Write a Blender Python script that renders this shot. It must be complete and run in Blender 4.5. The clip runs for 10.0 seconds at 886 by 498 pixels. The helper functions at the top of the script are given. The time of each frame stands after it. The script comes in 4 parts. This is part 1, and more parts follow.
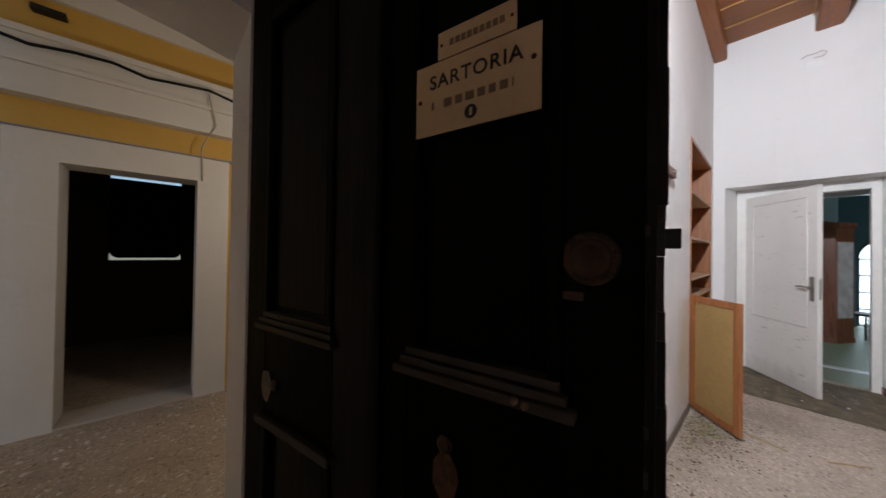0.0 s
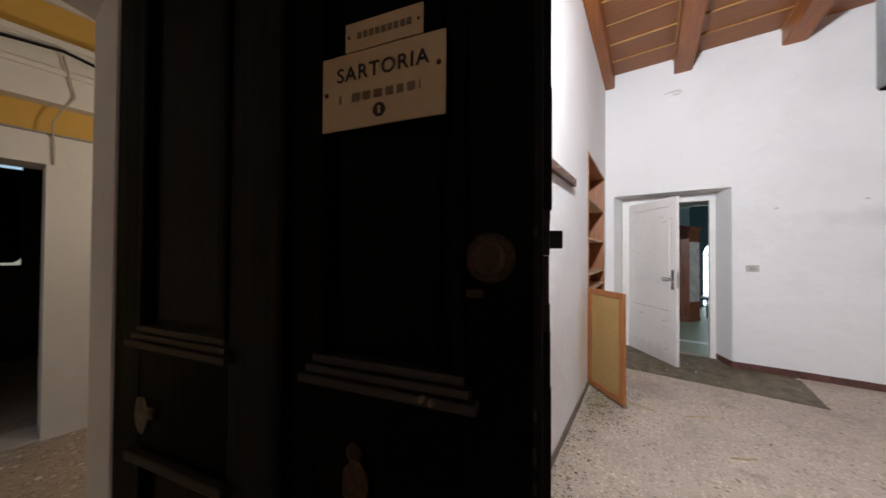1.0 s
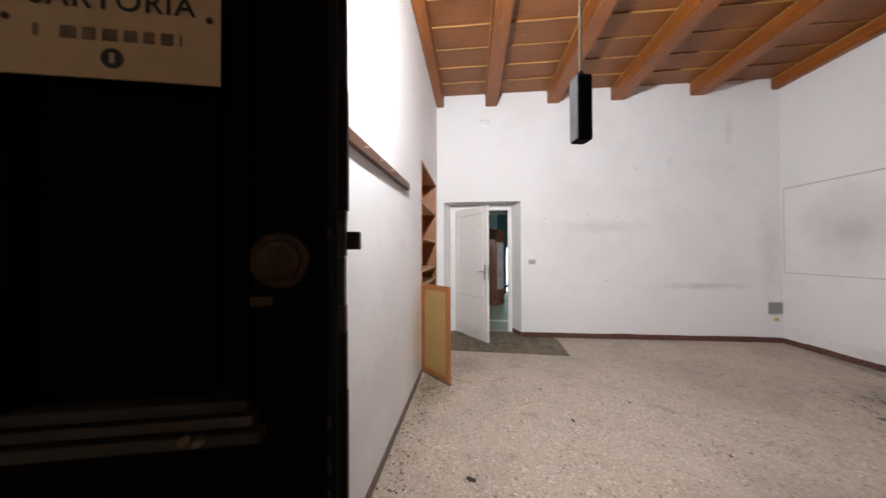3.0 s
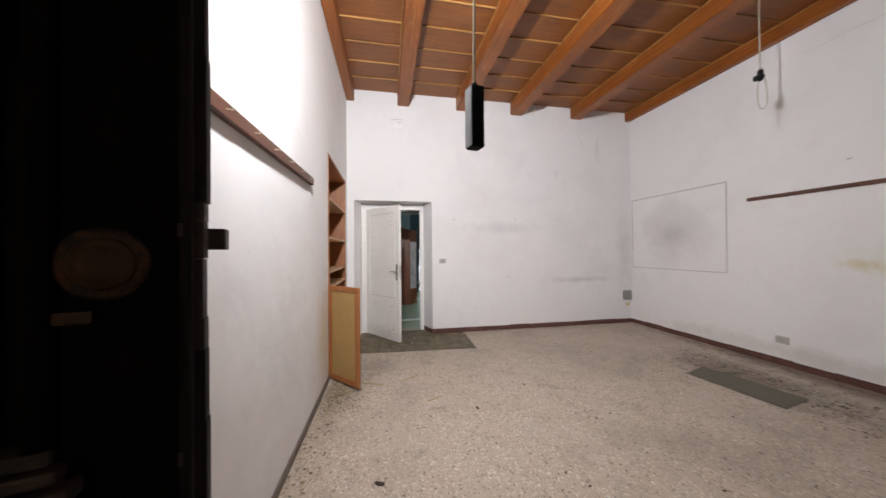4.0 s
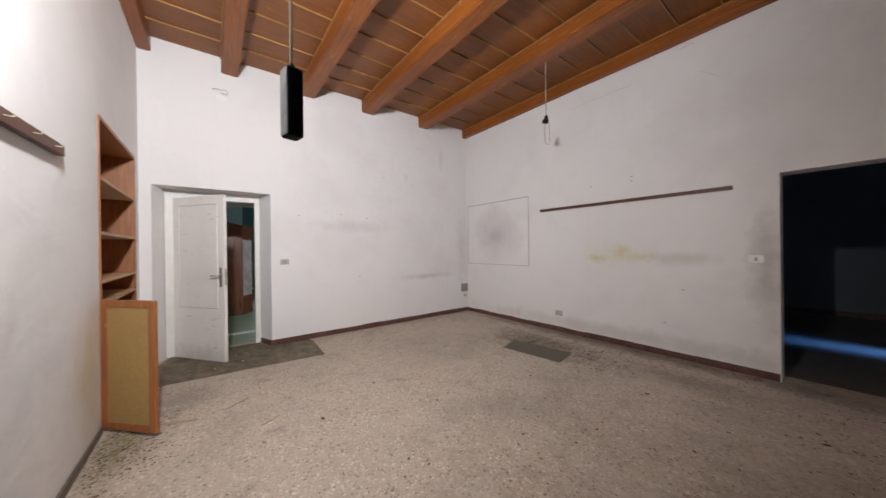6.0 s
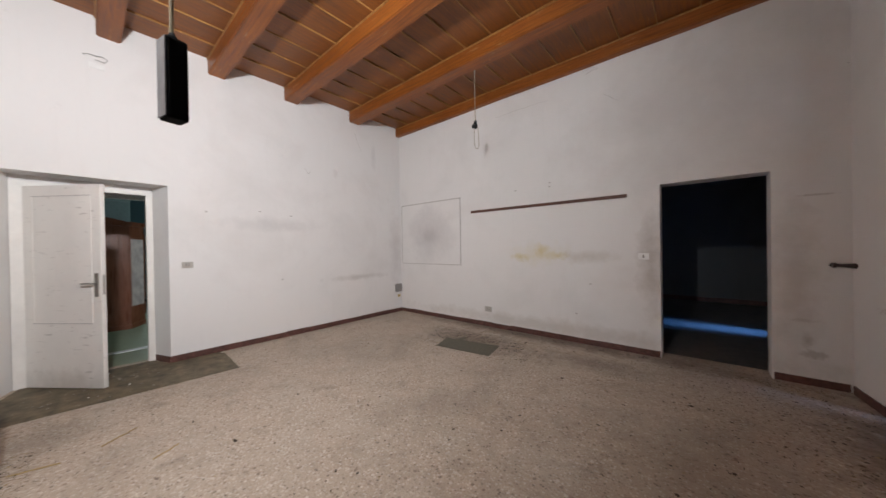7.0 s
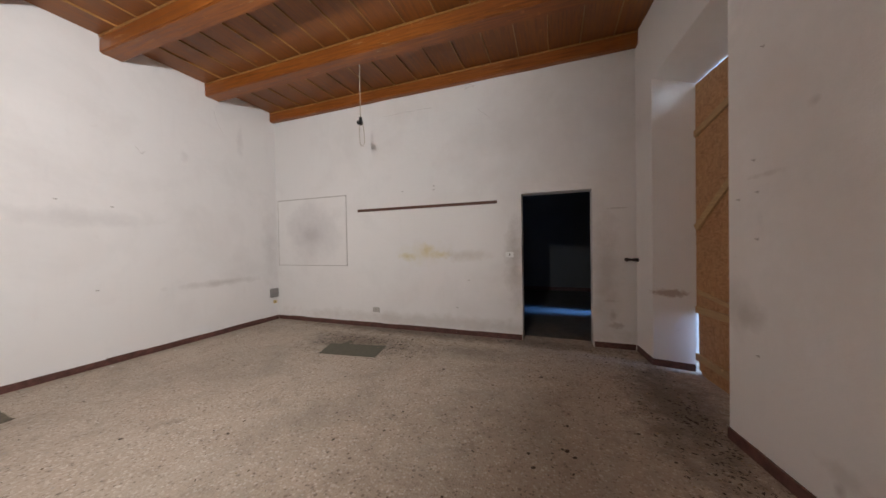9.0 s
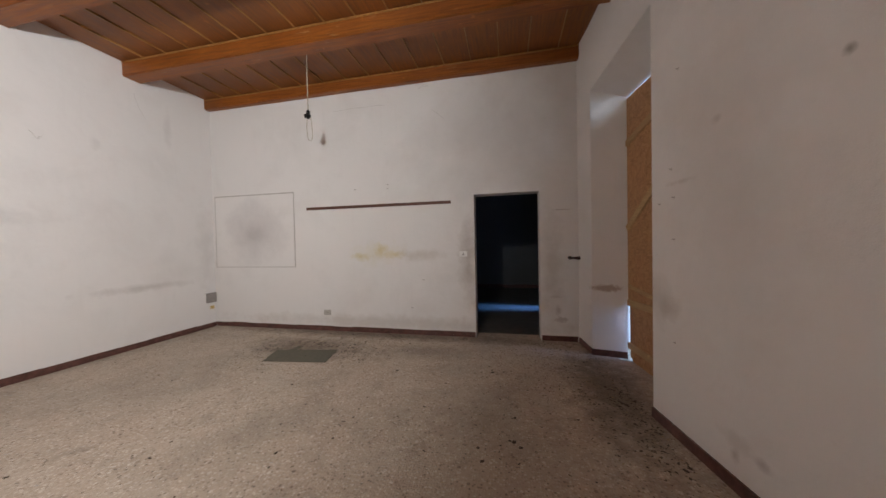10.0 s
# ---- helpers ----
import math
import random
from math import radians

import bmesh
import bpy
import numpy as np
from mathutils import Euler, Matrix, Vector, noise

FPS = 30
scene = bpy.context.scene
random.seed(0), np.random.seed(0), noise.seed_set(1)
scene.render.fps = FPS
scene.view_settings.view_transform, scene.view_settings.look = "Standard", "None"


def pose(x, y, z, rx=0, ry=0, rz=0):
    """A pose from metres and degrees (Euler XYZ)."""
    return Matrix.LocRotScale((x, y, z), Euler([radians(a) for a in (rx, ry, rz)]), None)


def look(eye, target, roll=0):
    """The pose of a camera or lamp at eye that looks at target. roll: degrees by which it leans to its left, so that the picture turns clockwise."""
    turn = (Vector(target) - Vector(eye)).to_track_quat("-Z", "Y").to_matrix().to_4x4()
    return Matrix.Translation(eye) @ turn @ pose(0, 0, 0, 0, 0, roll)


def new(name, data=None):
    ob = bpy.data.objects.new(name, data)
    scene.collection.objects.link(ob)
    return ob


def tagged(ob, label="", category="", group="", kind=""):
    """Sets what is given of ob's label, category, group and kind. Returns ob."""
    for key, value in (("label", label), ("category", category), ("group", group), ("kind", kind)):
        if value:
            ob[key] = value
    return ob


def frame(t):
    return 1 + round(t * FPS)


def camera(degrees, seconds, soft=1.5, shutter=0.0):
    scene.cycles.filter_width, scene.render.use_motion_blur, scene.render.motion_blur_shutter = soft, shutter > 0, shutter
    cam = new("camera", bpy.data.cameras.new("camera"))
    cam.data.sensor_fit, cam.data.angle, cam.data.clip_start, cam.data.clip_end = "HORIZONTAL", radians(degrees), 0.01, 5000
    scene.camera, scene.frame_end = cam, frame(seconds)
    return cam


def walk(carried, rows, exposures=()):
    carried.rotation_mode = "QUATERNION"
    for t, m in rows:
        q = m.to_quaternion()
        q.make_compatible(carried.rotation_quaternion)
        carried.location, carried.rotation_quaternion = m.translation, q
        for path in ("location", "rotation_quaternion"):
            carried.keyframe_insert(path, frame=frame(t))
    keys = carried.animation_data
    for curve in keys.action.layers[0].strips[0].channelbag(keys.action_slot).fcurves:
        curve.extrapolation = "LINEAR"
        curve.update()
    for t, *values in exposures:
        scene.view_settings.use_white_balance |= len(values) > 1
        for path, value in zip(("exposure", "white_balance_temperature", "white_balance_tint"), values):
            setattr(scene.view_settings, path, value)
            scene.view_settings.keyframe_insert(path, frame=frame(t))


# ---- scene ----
cam = camera(111.53, 10.0, shutter=0.4)
PATH = [
    (0, (0.1330, 2.1044, 1.3743), (1.4862, 3.5770, 1.3933), 0.83),
    (0.5, (0.1466, 2.0918, 1.3751), (1.6561, 3.4037, 1.3976), 0.59),
    (1, (0.1587, 2.0781, 1.3757), (1.8119, 3.2034, 1.3996), 0.37),
    (1.5, (0.1680, 2.0630, 1.3768), (1.9380, 2.9940, 1.3979), 0.26),
    (2, (0.1774, 2.0466, 1.3777), (2.0487, 2.7523, 1.3992), 0.13),
    (2.5, (0.1847, 2.0306, 1.3782), (2.1287, 2.5003, 1.3998), -0.08),
    (4, (0.1980, 1.9797, 1.3793), (2.1640, 1.6126, 1.3925), -0.43),
    (4.5, (0.1976, 1.9627, 1.3790), (2.1069, 1.3675, 1.3885), -0.53),
    (5, (0.1944, 1.9478, 1.3784), (2.0180, 1.1267, 1.3838), -0.56),
    (5.5, (0.1896, 1.9305, 1.3797), (1.9054, 0.9028, 1.3808), -0.60),
    (7, (0.1620, 1.8743, 1.3858), (1.4594, 0.3523, 1.3741), -0.93),
    (7.5, (0.1518, 1.8665, 1.3852), (1.2922, 0.2236, 1.3708), -0.94),
    (8, (0.1377, 1.8570, 1.3853), (1.1029, 0.1054, 1.3681), -0.95),
    (8.5, (0.1187, 1.8461, 1.3861), (0.9460, 0.0254, 1.3653), -0.97),
    (9, (0.0955, 1.8364, 1.3879), (0.7858, -0.0405, 1.3617), -0.99),
    (9.5, (0.0708, 1.8268, 1.3908), (0.6262, -0.0943, 1.3598), -1.07),
    (10, (0.0456, 1.8170, 1.3939), (0.4695, -0.1372, 1.3570), -1.16),
]
walk(cam, [(t, look(eye, target, roll)) for t, eye, target, roll in PATH], [(0.0, -0.33, 6150, 10), (1.0, -0.20, 6250, 10), (2.2, -0.06, 6380, 10), (4.0, -0.08, 6520, 10), (5.0, -0.10, 6560, 10), (5.5, -0.14, 6580, 10), (8.0, -0.20, 6750, 10), (10.0, -0.23, 6950, 10)])

# ---- world, sun, lamps ----
world = bpy.data.worlds.new("sky")
scene.world = world
world.use_nodes = True
wn = world.node_tree.nodes
sky = wn.new("ShaderNodeTexSky")
sky.sky_type = "NISHITA"
sky.sun_disc = False
sky.sun_elevation = radians(35)
sky.sun_rotation = radians(200)
world.node_tree.links.new(sky.outputs[0], wn["Background"].inputs[0])
wn["Background"].inputs[1].default_value = 0.12


def lamp(name, kind, m, energy, colour, **values):
    data = bpy.data.lights.new(name, kind)
    data.energy, data.color = energy, colour
    if kind == "POINT":
        data.shadow_soft_size = values["radius"]
    if kind == "SUN":
        data.angle = values["angle"]
    if kind == "AREA":
        data.shape, data.size, data.size_y, data.spread = "RECTANGLE", values["size"], values["size_y"], values["spread"]
    ob = new(name, data)
    ob.matrix_world = m
    return ob


lamp("sunlight", "SUN", look((0, 0, 0), (-0.35, 0.75, -0.6)), 2.5, (1.0, 0.95, 0.88), angle=0.01)
# work lamp hung high above the walker, facing into the room
lamp("work_light", "AREA", look((0.82, 2.05, 2.86), (5.2, 0.65, 2.82)), 168, (0.905, 0.945, 1.0), size=0.13, size_y=0.13, spread=radians(180))
# weak warm bulb in the hall
lamp("hall_bulb_light", "POINT", pose(1.05, 4.55, 2.05), 19, (1.0, 0.83, 0.64), radius=0.06)
# fill lamp added in the east room, before its blank south wall
lamp("east_fill", "AREA", look((7.3, -1.8, 1.7), (8.2, 2.0, 0.9)), 26, (0.75, 0.96, 0.95), size=1.0, size_y=2.2, spread=radians(170))
# daylight in the openings of the neighbouring rooms
lamp("south_daylight", "AREA", look((-1.75, -4.75, 0.35), (0.2, -4.75, 0.0)), 7.0, (0.10, 0.33, 1.0), size=0.36, size_y=0.08, spread=radians(20))
lamp("west_daylight", "AREA", look((-1.42, -2.03, 0.34), (0.2, -2.0, 0.0)), 0.9, (0.30, 0.50, 1.0), size=0.03, size_y=0.55, spread=radians(60))
lamp("west_daylight_top", "AREA", look((-1.30, -1.75, 3.022), (-1.05, -2.12, 2.93)), 0.10, (0.62, 0.78, 1.0), size=0.3, size_y=0.012, spread=radians(50))


# ---- materials ----
class Mat:
    def __init__(self, name, rough=0.6, metal=0.0):
        self.m = bpy.data.materials.new(name)
        self.m.use_nodes = True
        self.t = self.m.node_tree
        self.b = self.t.nodes["Principled BSDF"]
        self.b.inputs["Roughness"].default_value = rough
        self.b.inputs["Metallic"].default_value = metal
        self.co = self.t.nodes.new("ShaderNodeTexCoord").outputs["Object"]

    def node(self, kind, **values):
        n = self.t.nodes.new(kind)
        for k, v in values.items():
            n.inputs[k].default_value = v
        return n

    def link(self, a, b):
        self.t.links.new(a, b)

    def coords(self, scale=(1, 1, 1), turn=(0, 0, 0), at=(0, 0, 0)):
        n = self.node("ShaderNodeMapping", Scale=scale, Rotation=turn, Location=at)
        self.link(self.co, n.inputs[0])
        return n.outputs[0]

    def noise(self, scale, detail=4.0, rough=0.6, co=None, dist=0.0):
        n = self.node("ShaderNodeTexNoise", Scale=scale, Detail=detail, Roughness=rough, Distortion=dist)
        self.link(co or self.co, n.inputs["Vector"])
        return n.outputs["Fac"]

    def ramp(self, fac, *stops):
        n = self.t.nodes.new("ShaderNodeValToRGB")
        e = n.color_ramp.elements
        while len(e) < len(stops):
            e.new(0.5)
        for el, (p, c) in zip(e, stops):
            el.position = p
            el.color = (*c, 1) if len(c) == 3 else c
        self.link(fac, n.inputs[0])
        return n.outputs[0]

    def grey(self, fac, a, b, lo=0.0, hi=1.0):
        n = self.node("ShaderNodeMapRange", **{"From Min": a, "From Max": b, "To Min": lo, "To Max": hi})
        n.clamp = True
        self.link(fac, n.inputs[0])
        return n.outputs[0]

    def mix(self, fac, a, b, how="MIX"):
        n = self.t.nodes.new("ShaderNodeMix")
        n.data_type, n.blend_type = "RGBA", how
        for s, v in ((n.inputs[0], fac), (n.inputs[6], a), (n.inputs[7], b)):
            if isinstance(v, (int, float)):
                s.default_value = v
            elif isinstance(v, tuple):
                s.default_value = (*v, 1)
            else:
                self.link(v, s)
        return n.outputs[2]

    def math(self, op, a, b=None):
        n = self.t.nodes.new("ShaderNodeMath")
        n.operation = op
        for s, v in zip(n.inputs, (a, b)):
            if v is None:
                continue
            if isinstance(v, (int, float)):
                s.default_value = v
            else:
                self.link(v, s)
        return n.outputs[0]

    def spot(self, centre, radii, scale=7.0, edge=0.55):
        """A ragged patch about a centre: 1 inside, 0 outside."""
        n = self.node("ShaderNodeMapping", Location=tuple(-c / r for c, r in zip(centre, radii)), Scale=tuple(1 / r for r in radii))
        self.link(self.co, n.inputs[0])
        ln = self.t.nodes.new("ShaderNodeVectorMath")
        ln.operation = "LENGTH"
        self.link(n.outputs[0], ln.inputs[0])
        d = self.math("ADD", ln.outputs["Value"], self.math("MULTIPLY", self.math("SUBTRACT", self.noise(scale, 5, 0.65), 0.5), 1.7))
        return self.grey(d, 1.0, 1.0 - edge, 0, 1)

    def colour(self, c):
        if isinstance(c, tuple):
            self.b.inputs["Base Color"].default_value = (*c, 1)
        else:
            self.link(c, self.b.inputs["Base Color"])
        return self

    def rough(self, c):
        self.link(c, self.b.inputs["Roughness"])
        return self

    def bump(self, h, strength=0.3, distance=0.01):
        n = self.node("ShaderNodeBump", Strength=strength, Distance=distance)
        self.link(h, n.inputs["Height"])
        self.link(n.outputs[0], self.b.inputs["Normal"])
        return self


def plaster(name, base, dirt, amount=0.35, blotches=()):
    m = Mat(name, 0.85)
    big = m.noise(0.9, 5, 0.62, dist=0.4)
    mid = m.noise(5.0, 6, 0.7)
    fine = m.noise(160, 3, 0.6)
    streak = m.noise(2.2, 5, 0.6, m.coords((6, 6, 0.5)))
    c = m.mix(m.grey(big, 0.5, 0.75, 0, amount), base, dirt)
    c = m.mix(m.grey(streak, 0.58, 0.8, 0, amount * 0.3), c, dirt)
    c = m.mix(m.grey(mid, 0.66, 0.74, 0, amount * 0.5), c, tuple(v * 0.72 for v in dirt))
    # small scuffs and knocks
    scuff = m.math("MULTIPLY", m.grey(m.noise(26, 3, 0.6, m.coords((1, 1, 2.4), at=(4, 1, 7))), 0.70, 0.76), m.grey(m.noise(1.7, 3, 0.6, m.coords(at=(2, 8, 5))), 0.5, 0.62))
    c = m.mix(m.math("MULTIPLY", scuff, min(1.0, amount * 1.3)), c, tuple(v * 0.62 for v in dirt))
    for centre, radii, tint, strength, scale, edge in blotches:
        c = m.mix(m.math("MULTIPLY", m.spot(centre, radii, scale, edge), strength), c, tint)
    m.colour(c)
    h = m.math("ADD", m.math("ADD", m.math("MULTIPLY", mid, 1.0), m.math("MULTIPLY", fine, 0.12)), m.math("MULTIPLY", m.noise(2.6, 3, 0.5, dist=0.4), 3.0))
    return m.bump(h, 0.36, 0.012).m


def timber(name, dark, light, gloss=0.5, along="x", grain=1.0, wear=0.0, worn=(0.5, 0.3, 0.16)):
    m = Mat(name, gloss)
    s = {"x": (1.2, 22, 22), "y": (22, 1.2, 22), "z": (22, 22, 1.2)}[along]
    g = m.noise(2.0 * grain, 6, 0.65, m.coords(s), 0.6)
    big = m.noise(1.3, 4, 0.6)
    c = m.ramp(g, (0.3, dark), (0.7, light))
    c = m.mix(m.grey(big, 0.4, 0.75, 0, 0.45), c, tuple(v * 0.55 for v in dark))
    spots = m.noise(11, 3, 0.5)
    c = m.mix(m.grey(spots, 0.68, 0.76, 0, 0.35), c, tuple(min(1, v * 1.7) for v in light))
    if wear:
        # scuffs and rubbed patches, stretched along the grain
        w = {"x": (2.0, 16, 16), "y": (16, 2.0, 16), "z": (16, 16, 2.0)}[along]
        rubbed = m.math("MULTIPLY", m.grey(m.noise(1.6, 5, 0.7, m.coords(w)), 0.60, 0.68), m.grey(m.noise(2.3, 3, 0.6, m.coords(at=(3, 9, 1))), 0.48, 0.62))
        c = m.mix(m.math("MULTIPLY", rubbed, wear), c, worn)
    m.colour(c)
    m.rough(m.grey(g, 0.3, 0.7, gloss - 0.1, gloss + 0.15))
    return m.bump(g, 0.18, 0.004).m


def plain(name, colour, rough=0.5, metal=0.0, spread=0.12, scale=30):
    m = Mat(name, rough, metal)
    n = m.noise(scale, 4, 0.65)
    big = m.noise(scale / 9, 3, 0.6)
    c = m.ramp(n, (0.3, tuple(v * (1 - spread) for v in colour)), (0.7, tuple(min(1, v * (1 + spread)) for v in colour)))
    c = m.mix(m.grey(big, 0.5, 0.75, 0, 0.3), c, tuple(v * 0.65 for v in colour))
    m.colour(c)
    return m.bump(n, 0.1, 0.002).m


def terrazzo(name):
    m = Mat(name, 0.62)
    base = (0.48, 0.395, 0.312)
    cells = m.node("ShaderNodeTexVoronoi", Scale=64.0)
    cells.feature = "F1"
    cells.inputs["Randomness"].default_value = 1.0
    m.link(m.co, cells.inputs["Vector"])
    tint = m.node("ShaderNodeSeparateColor")
    m.link(cells.outputs["Color"], tint.inputs[0])
    chips = m.ramp(tint.outputs[0], (0.0, (0.14, 0.105, 0.08)), (0.05, (0.24, 0.18, 0.14)), (0.12, (0.38, 0.295, 0.225)), (0.5, (0.49, 0.405, 0.322)),
                   (0.78, (0.56, 0.49, 0.41)), (0.95, (0.68, 0.62, 0.54)))
    inside = m.grey(cells.outputs["Distance"], 0.40, 0.60, 1, 0)
    c = m.mix(m.math("MULTIPLY", inside, 0.85), base, chips)
    large = m.node("ShaderNodeTexVoronoi", Scale=27.0)
    m.link(m.coords(at=(0.3, 0.7, 0.0)), large.inputs["Vector"])
    pick = m.node("ShaderNodeSeparateColor")
    m.link(large.outputs["Color"], pick.inputs[0])
    lump = m.math("MULTIPLY", m.grey(large.outputs["Distance"], 0.26, 0.36, 1, 0), m.grey(pick.outputs[1], 0.62, 0.66))
    c = m.mix(m.math("MULTIPLY", lump, 0.75), c, m.ramp(pick.outputs[0], (0.0, (0.16, 0.115, 0.085)), (0.16, (0.27, 0.19, 0.14)), (0.34, (0.42, 0.34, 0.265)), (0.8, (0.62, 0.56, 0.48)), (1.0, (0.74, 0.69, 0.62))))
    big = m.noise(0.8, 6, 0.66, dist=0.5)
    mid = m.noise(4.2, 6, 0.7, dist=0.3)
    c = m.mix(m.grey(big, 0.48, 0.72, 0, 0.5), c, (0.23, 0.19, 0.155))
    c = m.mix(m.grey(mid, 0.55, 0.74, 0, 0.42), c, (0.19, 0.155, 0.125))
    dust = m.noise(2.1, 5, 0.6, m.coords((1, 1, 1), at=(7, 3, 0)))
    c = m.mix(m.grey(dust, 0.52, 0.74, 0, 0.35), c, (0.56, 0.50, 0.42))
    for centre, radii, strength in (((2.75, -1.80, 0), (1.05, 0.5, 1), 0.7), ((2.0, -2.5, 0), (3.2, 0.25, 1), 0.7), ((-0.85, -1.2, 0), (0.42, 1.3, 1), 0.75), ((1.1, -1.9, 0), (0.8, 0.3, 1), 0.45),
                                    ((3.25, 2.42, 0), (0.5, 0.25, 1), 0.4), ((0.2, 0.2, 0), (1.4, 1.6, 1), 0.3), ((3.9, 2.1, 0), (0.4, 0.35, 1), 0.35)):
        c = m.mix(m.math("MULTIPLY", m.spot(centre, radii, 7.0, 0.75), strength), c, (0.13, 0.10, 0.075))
    grit = m.noise(240, 2, 0.5)
    c = m.mix(m.grey(grit, 0.63, 0.7, 0, 0.5), c, (0.13, 0.10, 0.08))
    m.colour(c)
    m.rough(m.grey(mid, 0.3, 0.7, 0.5, 0.8))
    return m.bump(m.math("ADD", m.math("MULTIPLY", grit, 1.2), m.math("ADD", inside, m.noise(38, 4, 0.65))), 0.6, 0.003).m


def strandboard(name):
    m = Mat(name, 0.7)
    a = m.node("ShaderNodeTexVoronoi", Scale=1.0)
    m.link(m.coords((1, 70, 24), (0.35, 0, 0)), a.inputs["Vector"])
    b = m.node("ShaderNodeTexVoronoi", Scale=1.0)
    m.link(m.coords((1, 28, 80), (-0.5, 0, 0)), b.inputs["Vector"])
    sa, sb = m.node("ShaderNodeSeparateColor"), m.node("ShaderNodeSeparateColor")
    m.link(a.outputs["Color"], sa.inputs[0])
    m.link(b.outputs["Color"], sb.inputs[0])
    pick = m.grey(m.noise(9, 2, 0.5), 0.45, 0.55)
    v = m.mix(pick, sa.outputs[0], sb.outputs[1])
    c = m.ramp(v, (0.0, (0.36, 0.175, 0.075)), (0.45, (0.46, 0.24, 0.105)), (1.0, (0.53, 0.30, 0.145)))
    c = m.mix(m.grey(m.noise(7.5, 4, 0.65), 0.55, 0.72, 0, 0.5), c, (0.25, 0.115, 0.045))
    m.colour(c)
    return m.bump(v, 0.2, 0.003).m


STAINS_AND_SHADE = (
    # yellow water stain and grey smudge on the south wall
    ((2.05, -2.6, 1.25), (0.52, 0.3, 0.20), (0.74, 0.69, 0.55), 0.5, 6, 0.9),
    ((2.00, -2.6, 1.31), (0.13, 0.3, 0.13), (0.68, 0.58, 0.31), 0.75, 13, 0.9),
    ((1.78, -2.6, 1.23), (0.20, 0.3, 0.07), (0.69, 0.60, 0.36), 0.75, 12, 0.9),
    ((2.33, -2.6, 1.21), (0.20, 0.3, 0.08), (0.66, 0.57, 0.32), 0.75, 12, 0.9),
    ((-0.66, -2.6, 0.30), (0.10, 0.3, 0.05), (0.46, 0.41, 0.38), 0.6, 20, 0.5),
    ((-0.60, -2.6, 0.62), (0.12, 0.3, 0.02), (0.54, 0.50, 0.46), 0.5, 20, 0.6),
    ((1.35, -2.6, 1.22), (0.45, 0.3, 0.11), (0.58, 0.53, 0.47), 0.6, 6, 0.9),
    ((4.30, -2.6, 1.63), (0.78, 0.6, 0.60), (0.47, 0.44, 0.44), 0.7, 1.4, 1.0),
    ((0.62, -2.6, 1.1), (0.18, 0.3, 0.8), (0.46, 0.41, 0.37), 0.7, 5, 0.9),
    ((-0.55, -2.6, 1.0), (0.2, 0.3, 0.9), (0.52, 0.47, 0.43), 0.55, 5, 0.9),
    # darker band along the foot, broad greyer area over the opening
    ((2.0, -2.6, 0.17), (3.2, 0.3, 0.14), (0.55, 0.50, 0.45), 0.55, 6, 0.8),
    ((0.4, -2.6, 2.9), (1.4, 0.3, 0.9), (0.60, 0.56, 0.54), 0.45, 2, 0.9),
    # smears on the east wall, and a greyer strip at its south corner
    ((5.2, -1.55, 0.84), (0.3, 0.75, 0.07), (0.58, 0.55, 0.52), 0.75, 6, 0.8),
    ((5.2, 0.05, 1.78), (0.3, 0.8, 0.13), (0.62, 0.60, 0.585), 0.6, 5, 0.9),
    ((5.2, -2.45, 1.4), (0.3, 0.20, 0.9), (0.62, 0.59, 0.57), 0.5, 5, 0.9),
    ((5.2, -1.9, 3.25), (0.3, 0.07, 0.32), (0.60, 0.57, 0.56), 0.35, 9, 0.7),
    ((5.2, -1.05, 2.75), (0.3, 0.06, 0.10), (0.62, 0.59, 0.57), 0.35, 12, 0.7),
    # yellower patch by the cupboard door and greyer lower part of the north wall
    ((3.35, 2.6, 0.55), (0.35, 0.3, 0.5), (0.68, 0.60, 0.42), 0.6, 5, 0.9),
    ((2.3, 2.6, 0.5), (0.9, 0.3, 0.75), (0.64, 0.61, 0.59), 0.5, 4, 0.9),
    # scrapes on the west wall, and shade painted grey on its pier
    ((-1.09, -2.1, 0.82), (0.20, 0.25, 0.050), (0.43, 0.32, 0.27), 0.85, 30, 0.5),
    ((-1.1, -0.75, 0.95), (0.4, 0.18, 0.2), (0.56, 0.52, 0.49), 0.55, 5, 0.9),
    ((-1.232, 0.358, 2.103), (0.4, 0.026, 0.030), (0.30, 0.27, 0.25), 0.8, 9, 0.8),
    ((-1.14, -0.234, 2.083), (0.4, 0.045, 0.030), (0.40, 0.36, 0.34), 0.6, 12, 0.8),
    ((-1.076, -0.643, 0.897), (0.4, 0.13, 0.11), (0.52, 0.48, 0.45), 0.6, 6, 0.9),
    ((-1.157, -0.125, 0.186), (0.4, 0.035, 0.045), (0.48, 0.43, 0.40), 0.6, 14, 0.8),
    ((-1.180, 0.025, 0.250), (0.4, 0.05, 0.04), (0.46, 0.41, 0.40), 0.6, 14, 0.8),
    ((-1.10, -0.52, 1.78), (0.4, 0.16, 0.02), (0.55, 0.50, 0.46), 0.5, 16, 0.8),
    # rubbed line and smudges beside the opening
    ((-0.69, -2.6, 1.828), (0.16, 0.3, 0.012), (0.50, 0.45, 0.42), 0.6, 24, 0.7),
    ((-0.622, -2.6, 0.42), (0.05, 0.3, 0.09), (0.46, 0.41, 0.38), 0.6, 14, 0.8),
    ((-1.15, -0.12, 0.28), (0.4, 0.12, 0.07), (0.52, 0.48, 0.45), 0.35, 14, 0.8),
    # tall soft grey area: the pier's shading, put into the plaster colour
    ((-1.2, -0.2, 2.0), (0.4, 0.5, 1.6), (0.62, 0.58, 0.55), 0.5, 2, 0.9),
